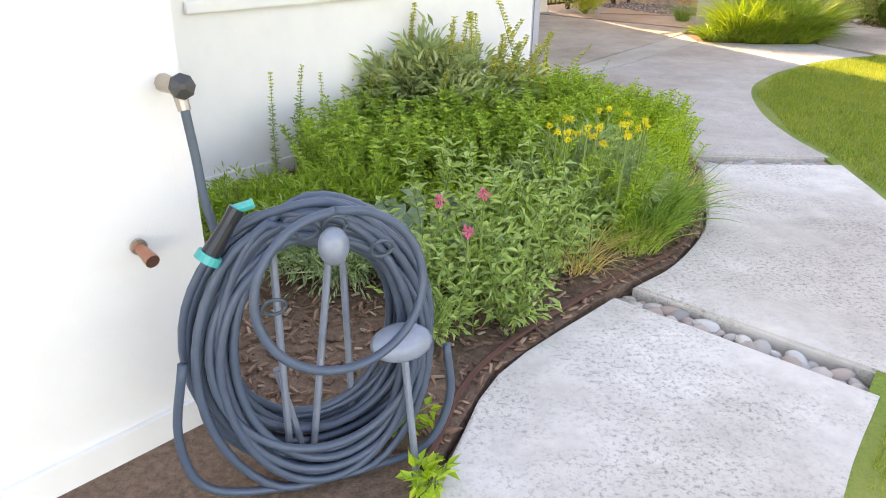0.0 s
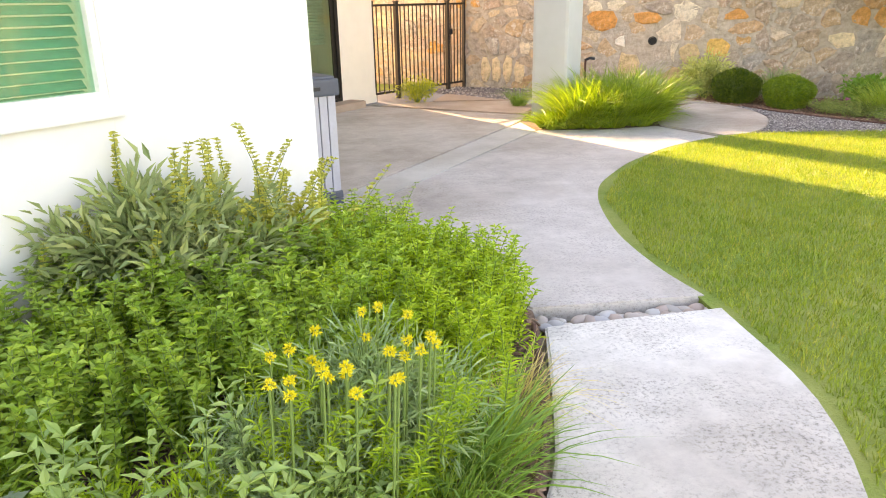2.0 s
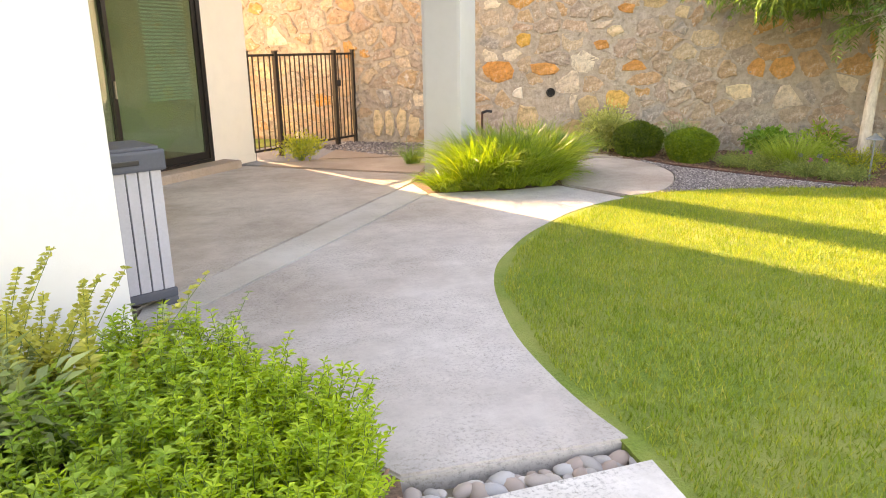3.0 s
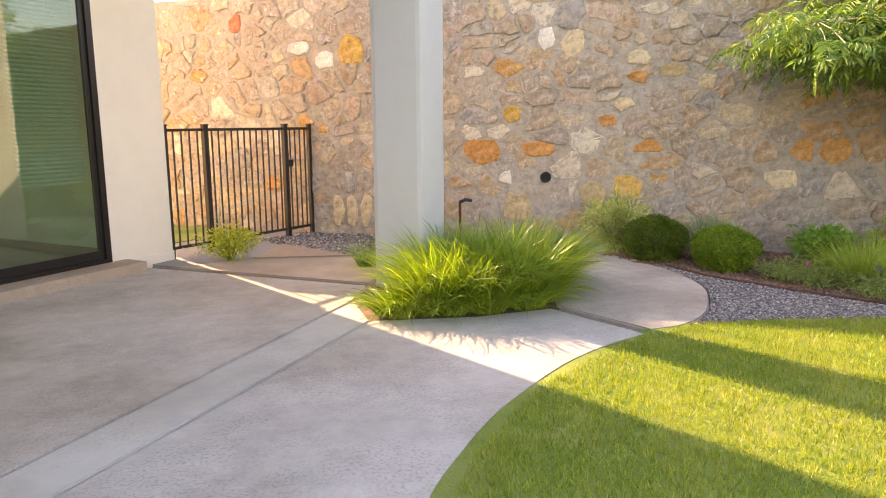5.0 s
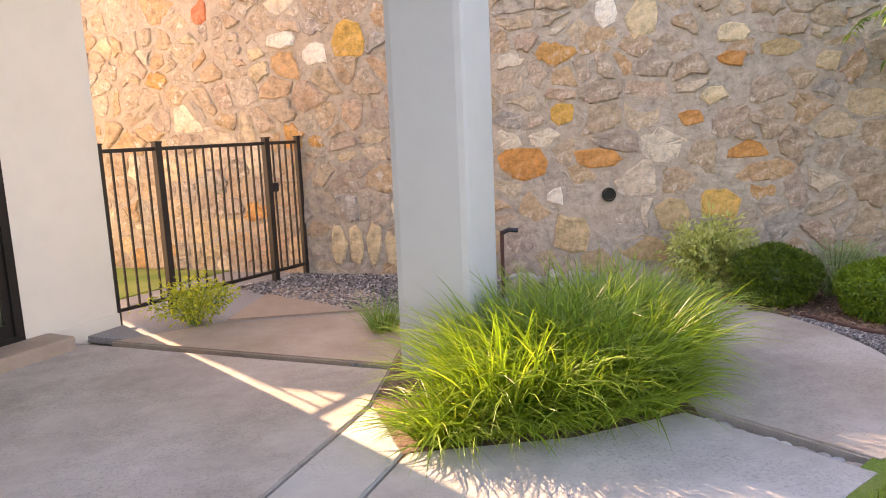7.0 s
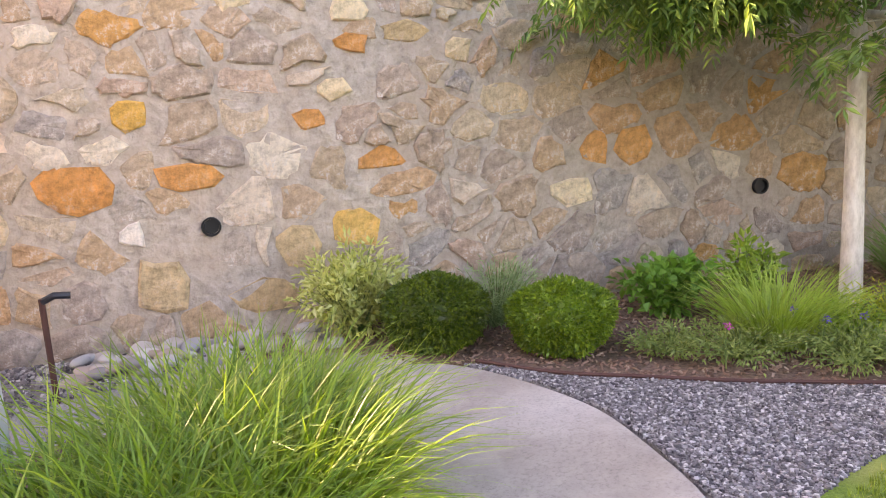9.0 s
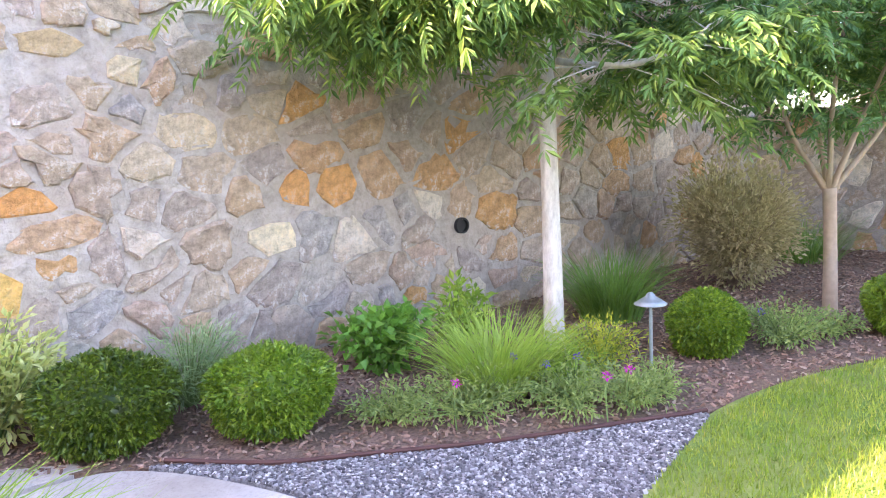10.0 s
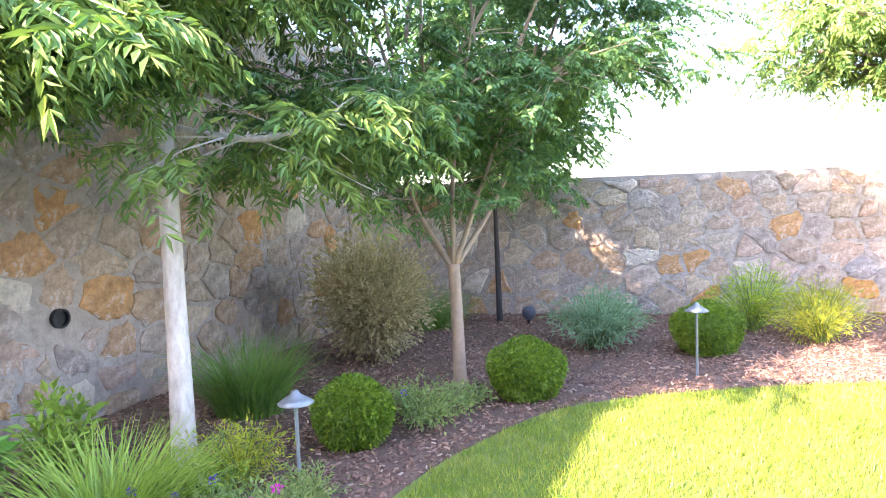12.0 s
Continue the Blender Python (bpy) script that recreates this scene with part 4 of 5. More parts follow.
spikes("wall_stalks", [(-1.08, 3.9), (-0.96, 4.05), (-0.82, 4.22), (-0.70, 4.36), (-0.58, 4.48)], 0.66, 0.04, 0.018, M_SAGE, "slender flower stalks standing at the wall", top=M_BUD, step=0.02, lean=0.08)
spikes("yarrow", scatter([(0.4, 3.05), (0.95, 2.95), (1.4, 3.5), (1.45, 4.0), (0.8, 4.2)], 80, hr).tolist(), 0.44, 0.045, 0.008, M_HERB, "ferny yarrow stems beside the path", step=0.018)
bush("grey_lavender", 0.84, 3.36, 0.38, 0.34, 0.52, 4200, 0.07, 0.007, M_GREY, "soft grey-green feathery lavender clump", 50, 0.5)
bush("grey_lavender", 0.5, 3.2, 0.28, 0.26, 0.40, 2200, 0.06, 0.007, M_GREY, "soft grey-green feathery lavender clump", 36, 0.5)
grass_clump("lily_grass", 1.08, 3.2, 300, 0.17, 0.5, M_BLUEGRASS, "arching green strap-leaved clump", 0.011, 0.45, 0.6)
grass_clump("lime_grass", 0.98, 2.98, 300, 0.14, 0.28, M_LGRASS, "short lime green grass tuft", 0.005, 0.5, 0.5)
grass_clump("lime_grass", 1.26, 3.4, 340, 0.14, 0.36, M_LGRASS, "short lime green grass tuft at the edge", 0.006, 0.4, 0.5)
grass_clump("dry_tuft", 0.66, 2.74, 170, 0.12, 0.36, M_DRY, "dry straw-coloured grass tuft", 0.005, 0.6, 0.7)
grass_clump("dry_tuft", 1.42, 3.72, 120, 0.12, 0.30, M_DRY, "dry straw-coloured grass tuft", 0.005, 0.7, 0.8)
for x, y, rx, h, n, words in ((0.16, 2.38, 0.26, 0.46, 620, "soft pale green leafy perennial with pink flowers"), (0.40, 2.66, 0.26, 0.44, 620, "soft pale green leafy perennial beside dry grass"),
                              (-0.02, 2.02, 0.18, 0.30, 260, "soft pale green leafy perennial beside the hose"), (0.30, 2.18, 0.18, 0.30, 300, "small pale green leafy perennial at the edging"),
                              (0.66, 3.0, 0.22, 0.34, 460, "soft pale green leafy perennial")):
    bush("soft_leaf_plant", x, y, rx, rx * 0.9, h, n, 0.054, 0.021, M_SAGE if "grey" in words else M_SOFT, words, 22, 0.6)
bush("soft_leaf_plant", -0.10, 1.50, 0.14, 0.1, 0.10, 120, 0.05, 0.03, M_HERB, "low green weed beside the hose stand", 8, 0.5)
spikes("flowering_herb", scatter([(-0.1, 2.1), (0.3, 2.05), (0.75, 2.7), (0.6, 3.1), (-0.1, 3.0)], 60, hr).tolist(), 0.46, 0.06, 0.022, M_SOFT, "thin pale green leafy flower stems", step=0.045, whorl=3, lean=0.22)
bush("ferny_plant", -0.50, 2.55, 0.42, 0.3, 0.34, 3200, 0.05, 0.010, M_GREY, "dense grey-green ferny herb behind the hose", 50, 0.6)
bush("ferny_plant", -1.0, 3.1, 0.45, 0.4, 0.26, 3400, 0.05, 0.012, M_MINT, "dense green ferny herb at the wall", 50, 0.6)
bush("ferny_plant", -0.5, 3.05, 0.5, 0.4, 0.36, 3600, 0.06, 0.01, M_MINT, "dark ferny herb behind the hose", 40, 0.5)
bush("ferny_plant", 0.2, 2.95, 0.4, 0.3, 0.36, 2600, 0.05, 0.01, M_HERB, "green ferny herb among the flowers", 40, 0.5)
bush("weed", 0.03, 1.22, 0.08, 0.08, 0.12, 60, 0.06, 0.025, M_HERB, "small green weed at the slab", 6, 0.5)


def artichoke(x, y, label):
    t = thing("artichoke_plant", (x, y, 0), label, "plant")
    for i in range(11):
        a = i * 2.4
        L = R.uniform(0.38, 0.6)
        o = Vector((math.cos(a), math.sin(a), 0))
        sd = Vector((-o.y, o.x, 0))
        b = bmesh.new()
        prev = None
        for k in range(13):
            s = k / 12
            c = o * L * s * 0.85 + Vector((0, 0, L * (0.95 * s - 0.75 * s * s) + 0.1))
            w = L * 0.12 * math.sin(math.pi * min(1, s * 0.93 + 0.06)) * (1.0 if k % 2 else 0.4)
            row = [b.verts.new(c + sd * w + Vector((0, 0, w * 0.35))), b.verts.new(c), b.verts.new(c - sd * w + Vector((0, 0, w * 0.35)))]
            if prev:
                b.faces.new((prev[0], prev[1], row[1], row[0])), b.faces.new((prev[1], prev[2], row[2], row[1]))
            prev = row
        part("leaf", b, M_SILVER, t)
    return t


artichoke(-0.08, 2.72, "silvery jagged artichoke leaves in the herb bed")


def flower(name, x, y, h, mat, r, label, petals=40):
    t = thing(name, (x, y, 0), label, "flower")
    part("stem", tube(smooth_path([(0, 0, 0), (0.02, 0.01, h * 0.6), (0.03, 0.0, h)], 4), 0.004, 5), M_STEM, t)
    p, d = ball(petals, r, 0.8, 0.2)
    leaves(p + np.array([0.03, 0, h]), d + np.array([0, 0, 0.3]), r * 0.8, r * 0.5, mat, "petals", t)["kind"] = "stuff"
    return t


for x, y, h in ((0.16, 2.21, 0.56), (-0.02, 2.28, 0.50), (0.10, 2.08, 0.46)):
    flower("pink_flower", x, y, h, M_PINK, 0.022, "pink flower head on a thin green stem")
for i in range(26):
    flower("yellow_flower", 0.66 + hr.uniform(-0.16, 0.34), 3.06 + hr.uniform(-0.12, 0.34), hr.uniform(0.52, 0.64), M_YELLOW, 0.014, "flat yellow yarrow flower head", 70)

# fountain grass at the column
for gx, gy, n, L in ((3.98, 10.12, 800, 0.74), (4.34, 10.06, 850, 0.78), (4.76, 10.2, 850, 0.80), (5.1, 10.5, 800, 0.80), (4.55, 10.55, 700, 0.88), (4.95, 10.85, 700, 0.84), (5.36, 10.98, 640, 0.72), (4.2, 10.42, 560, 0.82)):
    grass_clump("fountain_grass", gx, gy, n, 0.27, L, M_FGRASS, "bright green arching fountain grass at the column", 0.015, 0.30, 0.62)
for gx, gy in ((3.6, 9.98), (3.8, 9.98), (4.05, 9.95), (4.35, 9.9), (4.72, 9.93), (4.98, 10.2), (5.2, 10.55)):
    grass_clump("fountain_grass", gx, gy, 380, 0.17, 0.40, M_FGRASS, "low drooping skirt of fountain grass at the paving", 0.014, 0.6, 0.8)
bush("low_shrub", 2.25, 12.98, 0.38, 0.3, 0.42, 1300, 0.05, 0.022, M_YELBUSH, "small yellow-green shrub by the metal fence", 26, 0.5)
grass_clump("green_tuft", 3.72, 12.1, 260, 0.12, 0.4, M_BLUEGRASS, "green grass tuft behind the column", 0.006, 0.5, 0.5)

# planting bed along the wall
boxwood(6.99, 11.5, 0.35, 0.50, M_BOX, "round clipped dark green boxwood on mulch")
boxwood(7.36, 10.74, 0.335, 0.46, M_BOXB, "round clipped green boxwood on mulch")
boxwood(9.07, 8.46, 0.255, 0.43, M_BOXB, "small round clipped boxwood by the path light")
boxwood(9.72, 7.10, 0.29, 0.45, M_BOXB, "round clipped bright green boxwood at the lawn")
boxwood(10.55, 5.06, 0.31, 0.48, M_BOXB, "round clipped boxwood behind the path light")
bush("variegated_shrub", 6.84, 12.14, 0.46, 0.34, 0.70, 3000, 0.065, 0.03, M_VARIEG, "pale variegated shrub beside the boxwood", 34, 0.5)
bush("wispy_grass_shrub", 7.6, 11.45, 0.5, 0.3, 0.5, 1500, 0.07, 0.006, M_GREY, "wispy grey-green shrub below the stone wall", 50, 0.5)
bush("geranium", 8.45, 10.55, 0.42, 0.34, 0.46, 900, 0.075, 0.065, M_GERAN, "bright green broad-leaved geranium at the wall", 26, 0.5)
bush("leafy_shrub", 9.0, 10.15, 0.4, 0.25, 0.5, 420, 0.09, 0.04, M_MINT, "dark green leafy shoots at the wall", 14, 0.5)
grass_clump("bright_grass", 8.12, 9.68, 750, 0.2, 0.6, M_LGRASS, "upright lime green ornamental grass", 0.010, 0.6, 0.4)
grass_clump("tall_grass", 10.0, 9.15, 700, 0.24, 0.72, M_BLUEGRASS, "tall dark green ornamental grass behind the tree", 0.011, 0.32, 0.45)
bush("ground_cover", 7.75, 9.75, 0.42, 0.38, 0.24, 1500, 0.04, 0.014, M_COVER, "low grey-green ground cover", 46, 0.5)
bush("ground_cover", 7.95, 9.2, 0.45, 0.36, 0.22, 1500, 0.04, 0.014, M_COVER, "low green ground cover with small flowers", 46, 0.5)
bush("ground_cover", 8.62, 9.12, 0.42, 0.34, 0.34, 1500, 0.045, 0.01, M_YELBUSH, "feathery olive-green perennial under the tree", 46, 0.5)
bush("ground_cover", 8.25, 8.75, 0.25, 0.22, 0.18, 600, 0.035, 0.012, M_COVER, "low ground cover at the gravel edge", 26, 0.5)
bush("ground_cover", 7.6, 10.12, 0.3, 0.26, 0.2, 900, 0.04, 0.014, M_COVER, "low grey-green ground cover beside the boxwood", 30, 0.5)
bush("ground_cover", 8.0, 8.9, 0.3, 0.24, 0.18, 900, 0.04, 0.012, M_COVER, "low ground cover at the gravel edge", 30, 0.5)
bush("ground_cover", 8.35, 9.35, 0.4, 0.3, 0.3, 1400, 0.045, 0.012, M_MINT, "green feathery perennial under the tree", 40, 0.5)
bush("catmint", 9.35, 7.95, 0.42, 0.34, 0.30, 1500, 0.035, 0.016, M_COVER, "soft green catmint mound at the lawn edge", 46, 0.5)
bush("catmint", 9.62, 7.58, 0.26, 0.22, 0.18, 500, 0.035, 0.016, M_COVER, "soft green catmint mound at the tree", 26, 0.5)
bush("olive_shrub", 11.45, 8.1, 0.66, 0.6, 1.2, 11000, 0.06, 0.034, M_PALEBUSH, "grey-leaved upright rounded shrub at the wall", 90, 0.6, stem_mat=M_TANBARK)
bush("blue_bush", 11.12, 5.9, 0.56, 0.5, 0.62, 2800, 0.075, 0.017, M_BLUEBUSH, "blue-green rounded bush on mulch", 60, 0.4)
bush("broom_bush", 10.55, 3.85, 0.55, 0.5, 0.62, 3000, 0.06, 0.01, M_YELBUSH, "yellow-green feathery bush at the sunny end", 70, 0.4)
bush("broom_bush", 11.3, 4.05, 0.5, 0.5, 0.72, 2400, 0.06, 0.01, M_HERB, "green feathery bush near the end wall", 60, 0.4)
grass_clump("corner_grass", 12.9, 7.2, 500, 0.3, 0.7, M_BLUEGRASS, "dark grass in the wall corner", 0.007, 0.5, 0.5)
for x, y, m in ((7.72, 9.0, M_MAGENTA), (7.85, 8.9, M_MAGENTA), (7.5, 9.75, M_MAGENTA), (8.05, 9.2, M_PURPLE), (7.9, 9.35, M_PURPLE), (9.25, 8.1, M_PURPLE), (8.0, 9.55, M_PURPLE)):
    flower("small_flower", x, y, 0.24, m, 0.022, "tiny magenta flower in the ground cover" if m is M_MAGENTA else "tiny purple flower in the ground cover", 26)


# ---- trees ----
def tree(x, y, limbs, label, trunk_mat, leaf_mat, sprays, length, pairs, leaflet, width, droop=0.2, start=0.3, out=0.35):
    """limbs: lists of (x, y, z, radius); the first is the trunk. Sprays of feathered leaves sit on side twigs of the limbs."""
    t = thing("tree", (x, y, 0), label, "tree")
    part("trunk", tube(smooth_path([p[:3] for p in limbs[0]], 6), list(np.interp(np.linspace(0, 1, (len(limbs[0]) - 1) * 6 + 1), np.linspace(0, 1, len(limbs[0])), [p[3] for p in limbs[0]])), 12), trunk_mat, t, smooth=True)
    P, W_ = [], []
    tw = bmesh.new()
    for limb in limbs[1:]:
        pts = smooth_path([p[:3] for p in limb], 6)
        part("limb", tube(pts, list(np.interp(np.linspace(0, 1, len(pts)), np.linspace(0, 1, len(limb)), [p[3] for p in limb])), 8), trunk_mat, t, smooth=True)
        for _ in range(sprays):
            k = int((start + (1 - start) * R.random() ** 0.8) * (len(pts) - 1))
            a, e = R.uniform(0, 6.283), R.uniform(-0.5, 0.7)
            d = Vector((math.cos(a), math.sin(a), e)).normalized()
            L = R.uniform(0.25, 0.8)
            end = pts[k] + d * L + Vector((0, 0, -0.08 * L))
            tube([pts[k], pts[k] + d * L * 0.5, end], [0.006, 0.004, 0.002], 3, tw)
            for s in (0.3, 0.45, 0.6, 0.72, 0.84, 0.95, 1.0):
                P.append(tuple(pts[k] + (end - pts[k]) * s))
                W_.append((d.x * 0.7 + R.gauss(0, 0.7), d.y * 0.7 + R.gauss(0, 0.7), R.gauss(-droop, out)))
    part("twigs", tw, trunk_mat, t)["kind"] = "stuff"
    pinnate(np.array(P), np.array(W_, float), length, pairs, leaflet, width, leaf_mat, "leaves", t)["kind"] = "stuff"
    return t


def limb_to(a, b, r0, lift=0.15):
    a, b = Vector(a), Vector(b)
    m = (a + b) / 2 + Vector((R.gauss(0, 0.08), R.gauss(0, 0.08), lift))
    return [(*a, r0), (*m, r0 * 0.65), (*b, r0 * 0.25)]


T1 = (0.12, 0.02, 1.95)
limbs1 = [[(0, 0, -0.05, 0.095), (0.02, 0, 0.12, 0.075), (0.04, 0, 0.9, 0.063), (0.12, 0.02, 1.95, 0.056), (0.06, 0.06, 2.7, 0.05), (0.1, 0.0, 3.6, 0.025)],
          [(0.1, 0.02, 2.02, 0.026), (-0.05, -0.3, 1.94, 0.022), (-0.2, -0.62, 1.91, 0.02), (-0.15, -0.95, 2.04, 0.016), (0.2, -1.35, 2.35, 0.008)]]
for ex, ey, ez, z0 in ((-1.5, 0.9, 2.5, 2.1), (-0.4, 1.5, 2.3, 2.1), (-1.1, 0.2, 3.1, 2.4), (0.5, 1.0, 3.2, 2.5), (0.9, -0.9, 3.0, 2.5), (-0.6, -0.8, 3.3, 2.6), (1.1, 0.5, 2.9, 2.4), (0.0, 0.5, 4.2, 3.0),
                       (-1.6, 0.5, 2.45, 2.2), (-0.9, 0.8, 2.35, 2.15), (-0.8, 1.5, 3.2, 2.5), (-1.3, -0.4, 3.6, 2.8), (0.3, -1.1, 3.8, 2.9), (-1.0, 1.2, 2.4, 2.15),
                       (0.9, 0.9, 3.9, 2.9), (1.4, -0.2, 3.7, 2.8), (0.6, -0.6, 4.6, 3.2), (-0.6, 0.9, 4.4, 3.1), (1.2, 0.6, 4.5, 3.2), (0.2, 0.2, 5.0, 3.4), (1.7, 0.7, 3.4, 2.7), (-0.7, -0.4, 4.7, 3.3)):
    limbs1.append(limb_to((0.1, 0.03, z0), (ex, ey, ez), 0.03))
tree(9.0, 9.47, limbs1, "young tree with pale whitish trunk and feathery leaves", M_BARK, M_TREE, 26, 0.32, 7, 0.105, 0.027)
limbs2 = [[(0, 0, -0.05, 0.07), (0.0, 0, 0.1, 0.055), (0.03, 0, 0.6, 0.048), (0.0, 0.02, 1.0, 0.05)]]
for ex, ey, ez in ((-0.35, 0.5, 2.3), (0.1, 0.2, 2.9), (-0.2, -0.5, 2.4), (0.3, -0.85, 2.4), (0.2, 0.75, 2.6), (-0.5, -0.1, 2.9)):
    limbs2.append(limb_to((0, 0.02, 0.95), (ex, ey, ez), 0.026, -0.1))
for sx, sy, sz, ex, ey, ez in ((-0.2, 0.35, 1.9, -0.7, 1.3, 2.0), (0.0, 0.5, 2.1, 0.2, 1.6, 2.5), (-0.1, -0.4, 2.1, -0.6, -1.3, 2.5), (0.2, -0.6, 2.1, 0.6, -1.6, 2.9), (0.1, 0.2, 2.6, 0.2, 0.3, 3.9), (-0.4, 0, 2.6, -0.8, -0.6, 3.6),
                               (0.2, 0.6, 2.4, 0.5, 1.1, 3.5), (0.3, -0.7, 2.3, 0.5, -0.9, 3.5), (-0.3, 0.3, 2.0, -1.0, 0.6, 2.1), (-0.2, -0.4, 2.2, -0.9, -0.6, 2.3), (0.1, -0.9, 2.3, 0.1, -1.9, 3.1), (0.3, 0.4, 2.7, 0.9, 0.9, 3.8), (0.3, -0.3, 2.8, 0.9, -0.5, 4.2), (0.2, 0.6, 2.5, 0.2, 1.6, 3.6), (0.1, 0.6, 2.6, 0.5, 1.7, 4.1), (-0.2, 0.5, 2.5, -0.3, 1.4, 3.9),
                               (0.2, 0.3, 2.8, 0.8, 0.3, 4.4), (0.2, -0.6, 2.6, 0.8, -1.2, 3.9), (0.1, -0.8, 2.6, 0.2, -1.6, 4.0), (-0.3, -0.4, 2.5, -0.9, -1.1, 3.5)):
    limbs2.append(limb_to((sx, sy, sz), (ex, ey, ez), 0.016))
tree(10.22, 7.5, limbs2, "small multi-stemmed tree with tan bark and blue-green leaves", M_TANBARK, M_TREE2, 26, 0.22, 7, 0.062, 0.027, start=0.55)
limbs3 = [[(0, 0, -0.05, 0.04), (0.02, 0, 0.8, 0.032), (0, 0.02, 1.9, 0.02)]]
for ex, ey, ez in ((-0.55, 0.2, 2.3), (0.5, -0.4, 2.4), (-0.2, -0.7, 2.3), (0.3, 0.6, 2.7), (0.0, 0.0, 3.2), (-0.7, -0.5, 2.8), (-1.0, 0.3, 3.0), (-1.3, 0.9, 3.4), (0.4, 0.9, 3.8), (-0.4, 0.4, 4.3), (0.6, 0.2, 3.4), (-0.9, 0.8, 4.0), (-1.6, 0.2, 3.8)):
    limbs3.append(limb_to((0, 0, 1.4), (ex, ey, ez), 0.015))
tree(13.0, 6.35, limbs3, "slim dark-trunked young tree near the corner", M_DARKBARK, M_TREE2, 34, 0.26, 6, 0.08, 0.036)
limbs4 = [[(0, 0, -0.05, 0.12), (0.05, 0.02, 1.2, 0.09), (0.1, 0.1, 2.4, 0.08)]]
for ex, ey, ez in ((1.5, 1.4, 3.0), (1.9, 0.6, 3.4), (0.9, 2.0, 3.3), (1.2, 1.4, 4.2), (-0.6, 1.2, 3.5), (0.5, -1.0, 3.6), (-1.2, -0.3, 3.4), (1.7, 1.9, 3.8), (0.2, 0.3, 4.6), (2.1, 1.5, 2.85), (2.4, 1.9, 3.1), (1.7, 1.2, 2.75), (2.0, 1.6, 3.5), (1.3, 1.0, 3.3)):
    limbs4.append(limb_to((0.1, 0.1, 2.2), (ex, ey, ez), 0.035))
tree(9.75, 1.9, limbs4, "sunlit tree with yellow-green feathery leaves", M_TANBARK, M_TREE, 24, 0.26, 6, 0.085, 0.026)


# ---- path lights ----
def path_light(x, y, h, label):
    t = thing("path_light", (x, y, 0), label, "garden lamp", "garden path lights")
    part("stake", lathe([(0.011, -0.05), (0.011, h - 0.06), (0.017, h - 0.055), (0.017, h - 0.03)], 10), M_LAMPM, t)
    part("shade", lathe([(0.095, h - 0.052), (0.098, h - 0.048), (0.06, h - 0.022), (0.03, h - 0.005), (0.022, h + 0.012), (0.012, h + 0.02), (0.002, h + 0.022)], 22), M_LAMPM, t, smooth=True)
    return t


path_light(8.45, 8.80, 0.52, "weathered grey metal path light in the bed")
path_light(9.86, 5.58, 0.58, "weathered grey metal path light at the lawn")
sp = thing("spot_light", (12.62, 6.1, 0), "small dark spherical ground spotlight on mulch", "garden lamp")
part("stake", lathe([(0.012, -0.03), (0.012, 0.06)], 8), M_BLACK, sp)
part("head", lathe([(0.03, 0.05), (0.075, 0.09), (0.085, 0.14), (0.07, 0.19), (0.03, 0.215)], 14), M_BINDARK, sp, smooth=True)
tap = thing("hose_bib_post", (5.02, 12.75, 0), "rusty standpipe with a faucet at the wall", "faucet")
part("pipe", lathe([(0.018, -0.05), (0.018, 0.62)], 10), M_EDGING, tap)
part("spout", tube([(0, 0, 0.6), (0.06, -0.03, 0.63), (0.14, -0.06, 0.62)], 0.022, 8), M_BLACK, tap)

# ---- storage bin ----
bn = thing("trash_bin", (0.55, 7.04, 0), "grey slatted resin bin with dark lid and base", "bin", rz=26)
BW, BD = 0.46, 0.44
for a0, b0 in ((-BW / 2, -BD / 2), (BW / 2 - 0.09, -BD / 2), (-BW / 2, BD / 2 - 0.09), (BW / 2 - 0.09, BD / 2 - 0.09)):
    part("foot", box(0.09, 0.09, 0.05, pose(a0 + 0.045, b0 + 0.045, 0.025), 0.012), M_BINDARK, bn)
part("base", box(BW, BD, 0.06, pose(0, 0, 0.08), 0.012), M_BINDARK, bn, "dark grey base rail")
part("body", box(BW - 0.05, BD - 0.05, 0.8, pose(0, 0, 0.49), 0.0), M_BINDARK, bn)
for i in range(6):
    w = (BW - 0.02) / 6
    part("slat", box(w - 0.008, 0.02, 0.76, pose(-BW / 2 + 0.01 + w * (i + 0.5), -BD / 2 + 0.02, 0.49), 0.006), M_BIN, bn, "pale grey vertical slat")
    part("slat", box(0.02, w - 0.014, 0.76, pose(BW / 2 - 0.02, -BD / 2 + 0.02 + (BD - 0.04) / 6 * (i + 0.5), 0.49), 0.006), M_BIN, bn, "pale grey vertical slat")
lid = part("lid", box(BW + 0.03, BD + 0.03, 0.13, pose(0, 0, 0.935), 0.02), M_BINDARK, bn, "dark blue-grey lid")
part("lid_top", box(BW - 0.02, BD - 0.02, 0.03, pose(0, 0, 1.005), 0.012), M_BINDARK, lid)
part("handle", box(0.16, 0.012, 0.03, pose(0, -BD / 2 - 0.018, 0.93), 0.005), M_BLACK, lid, "recessed lid grip")

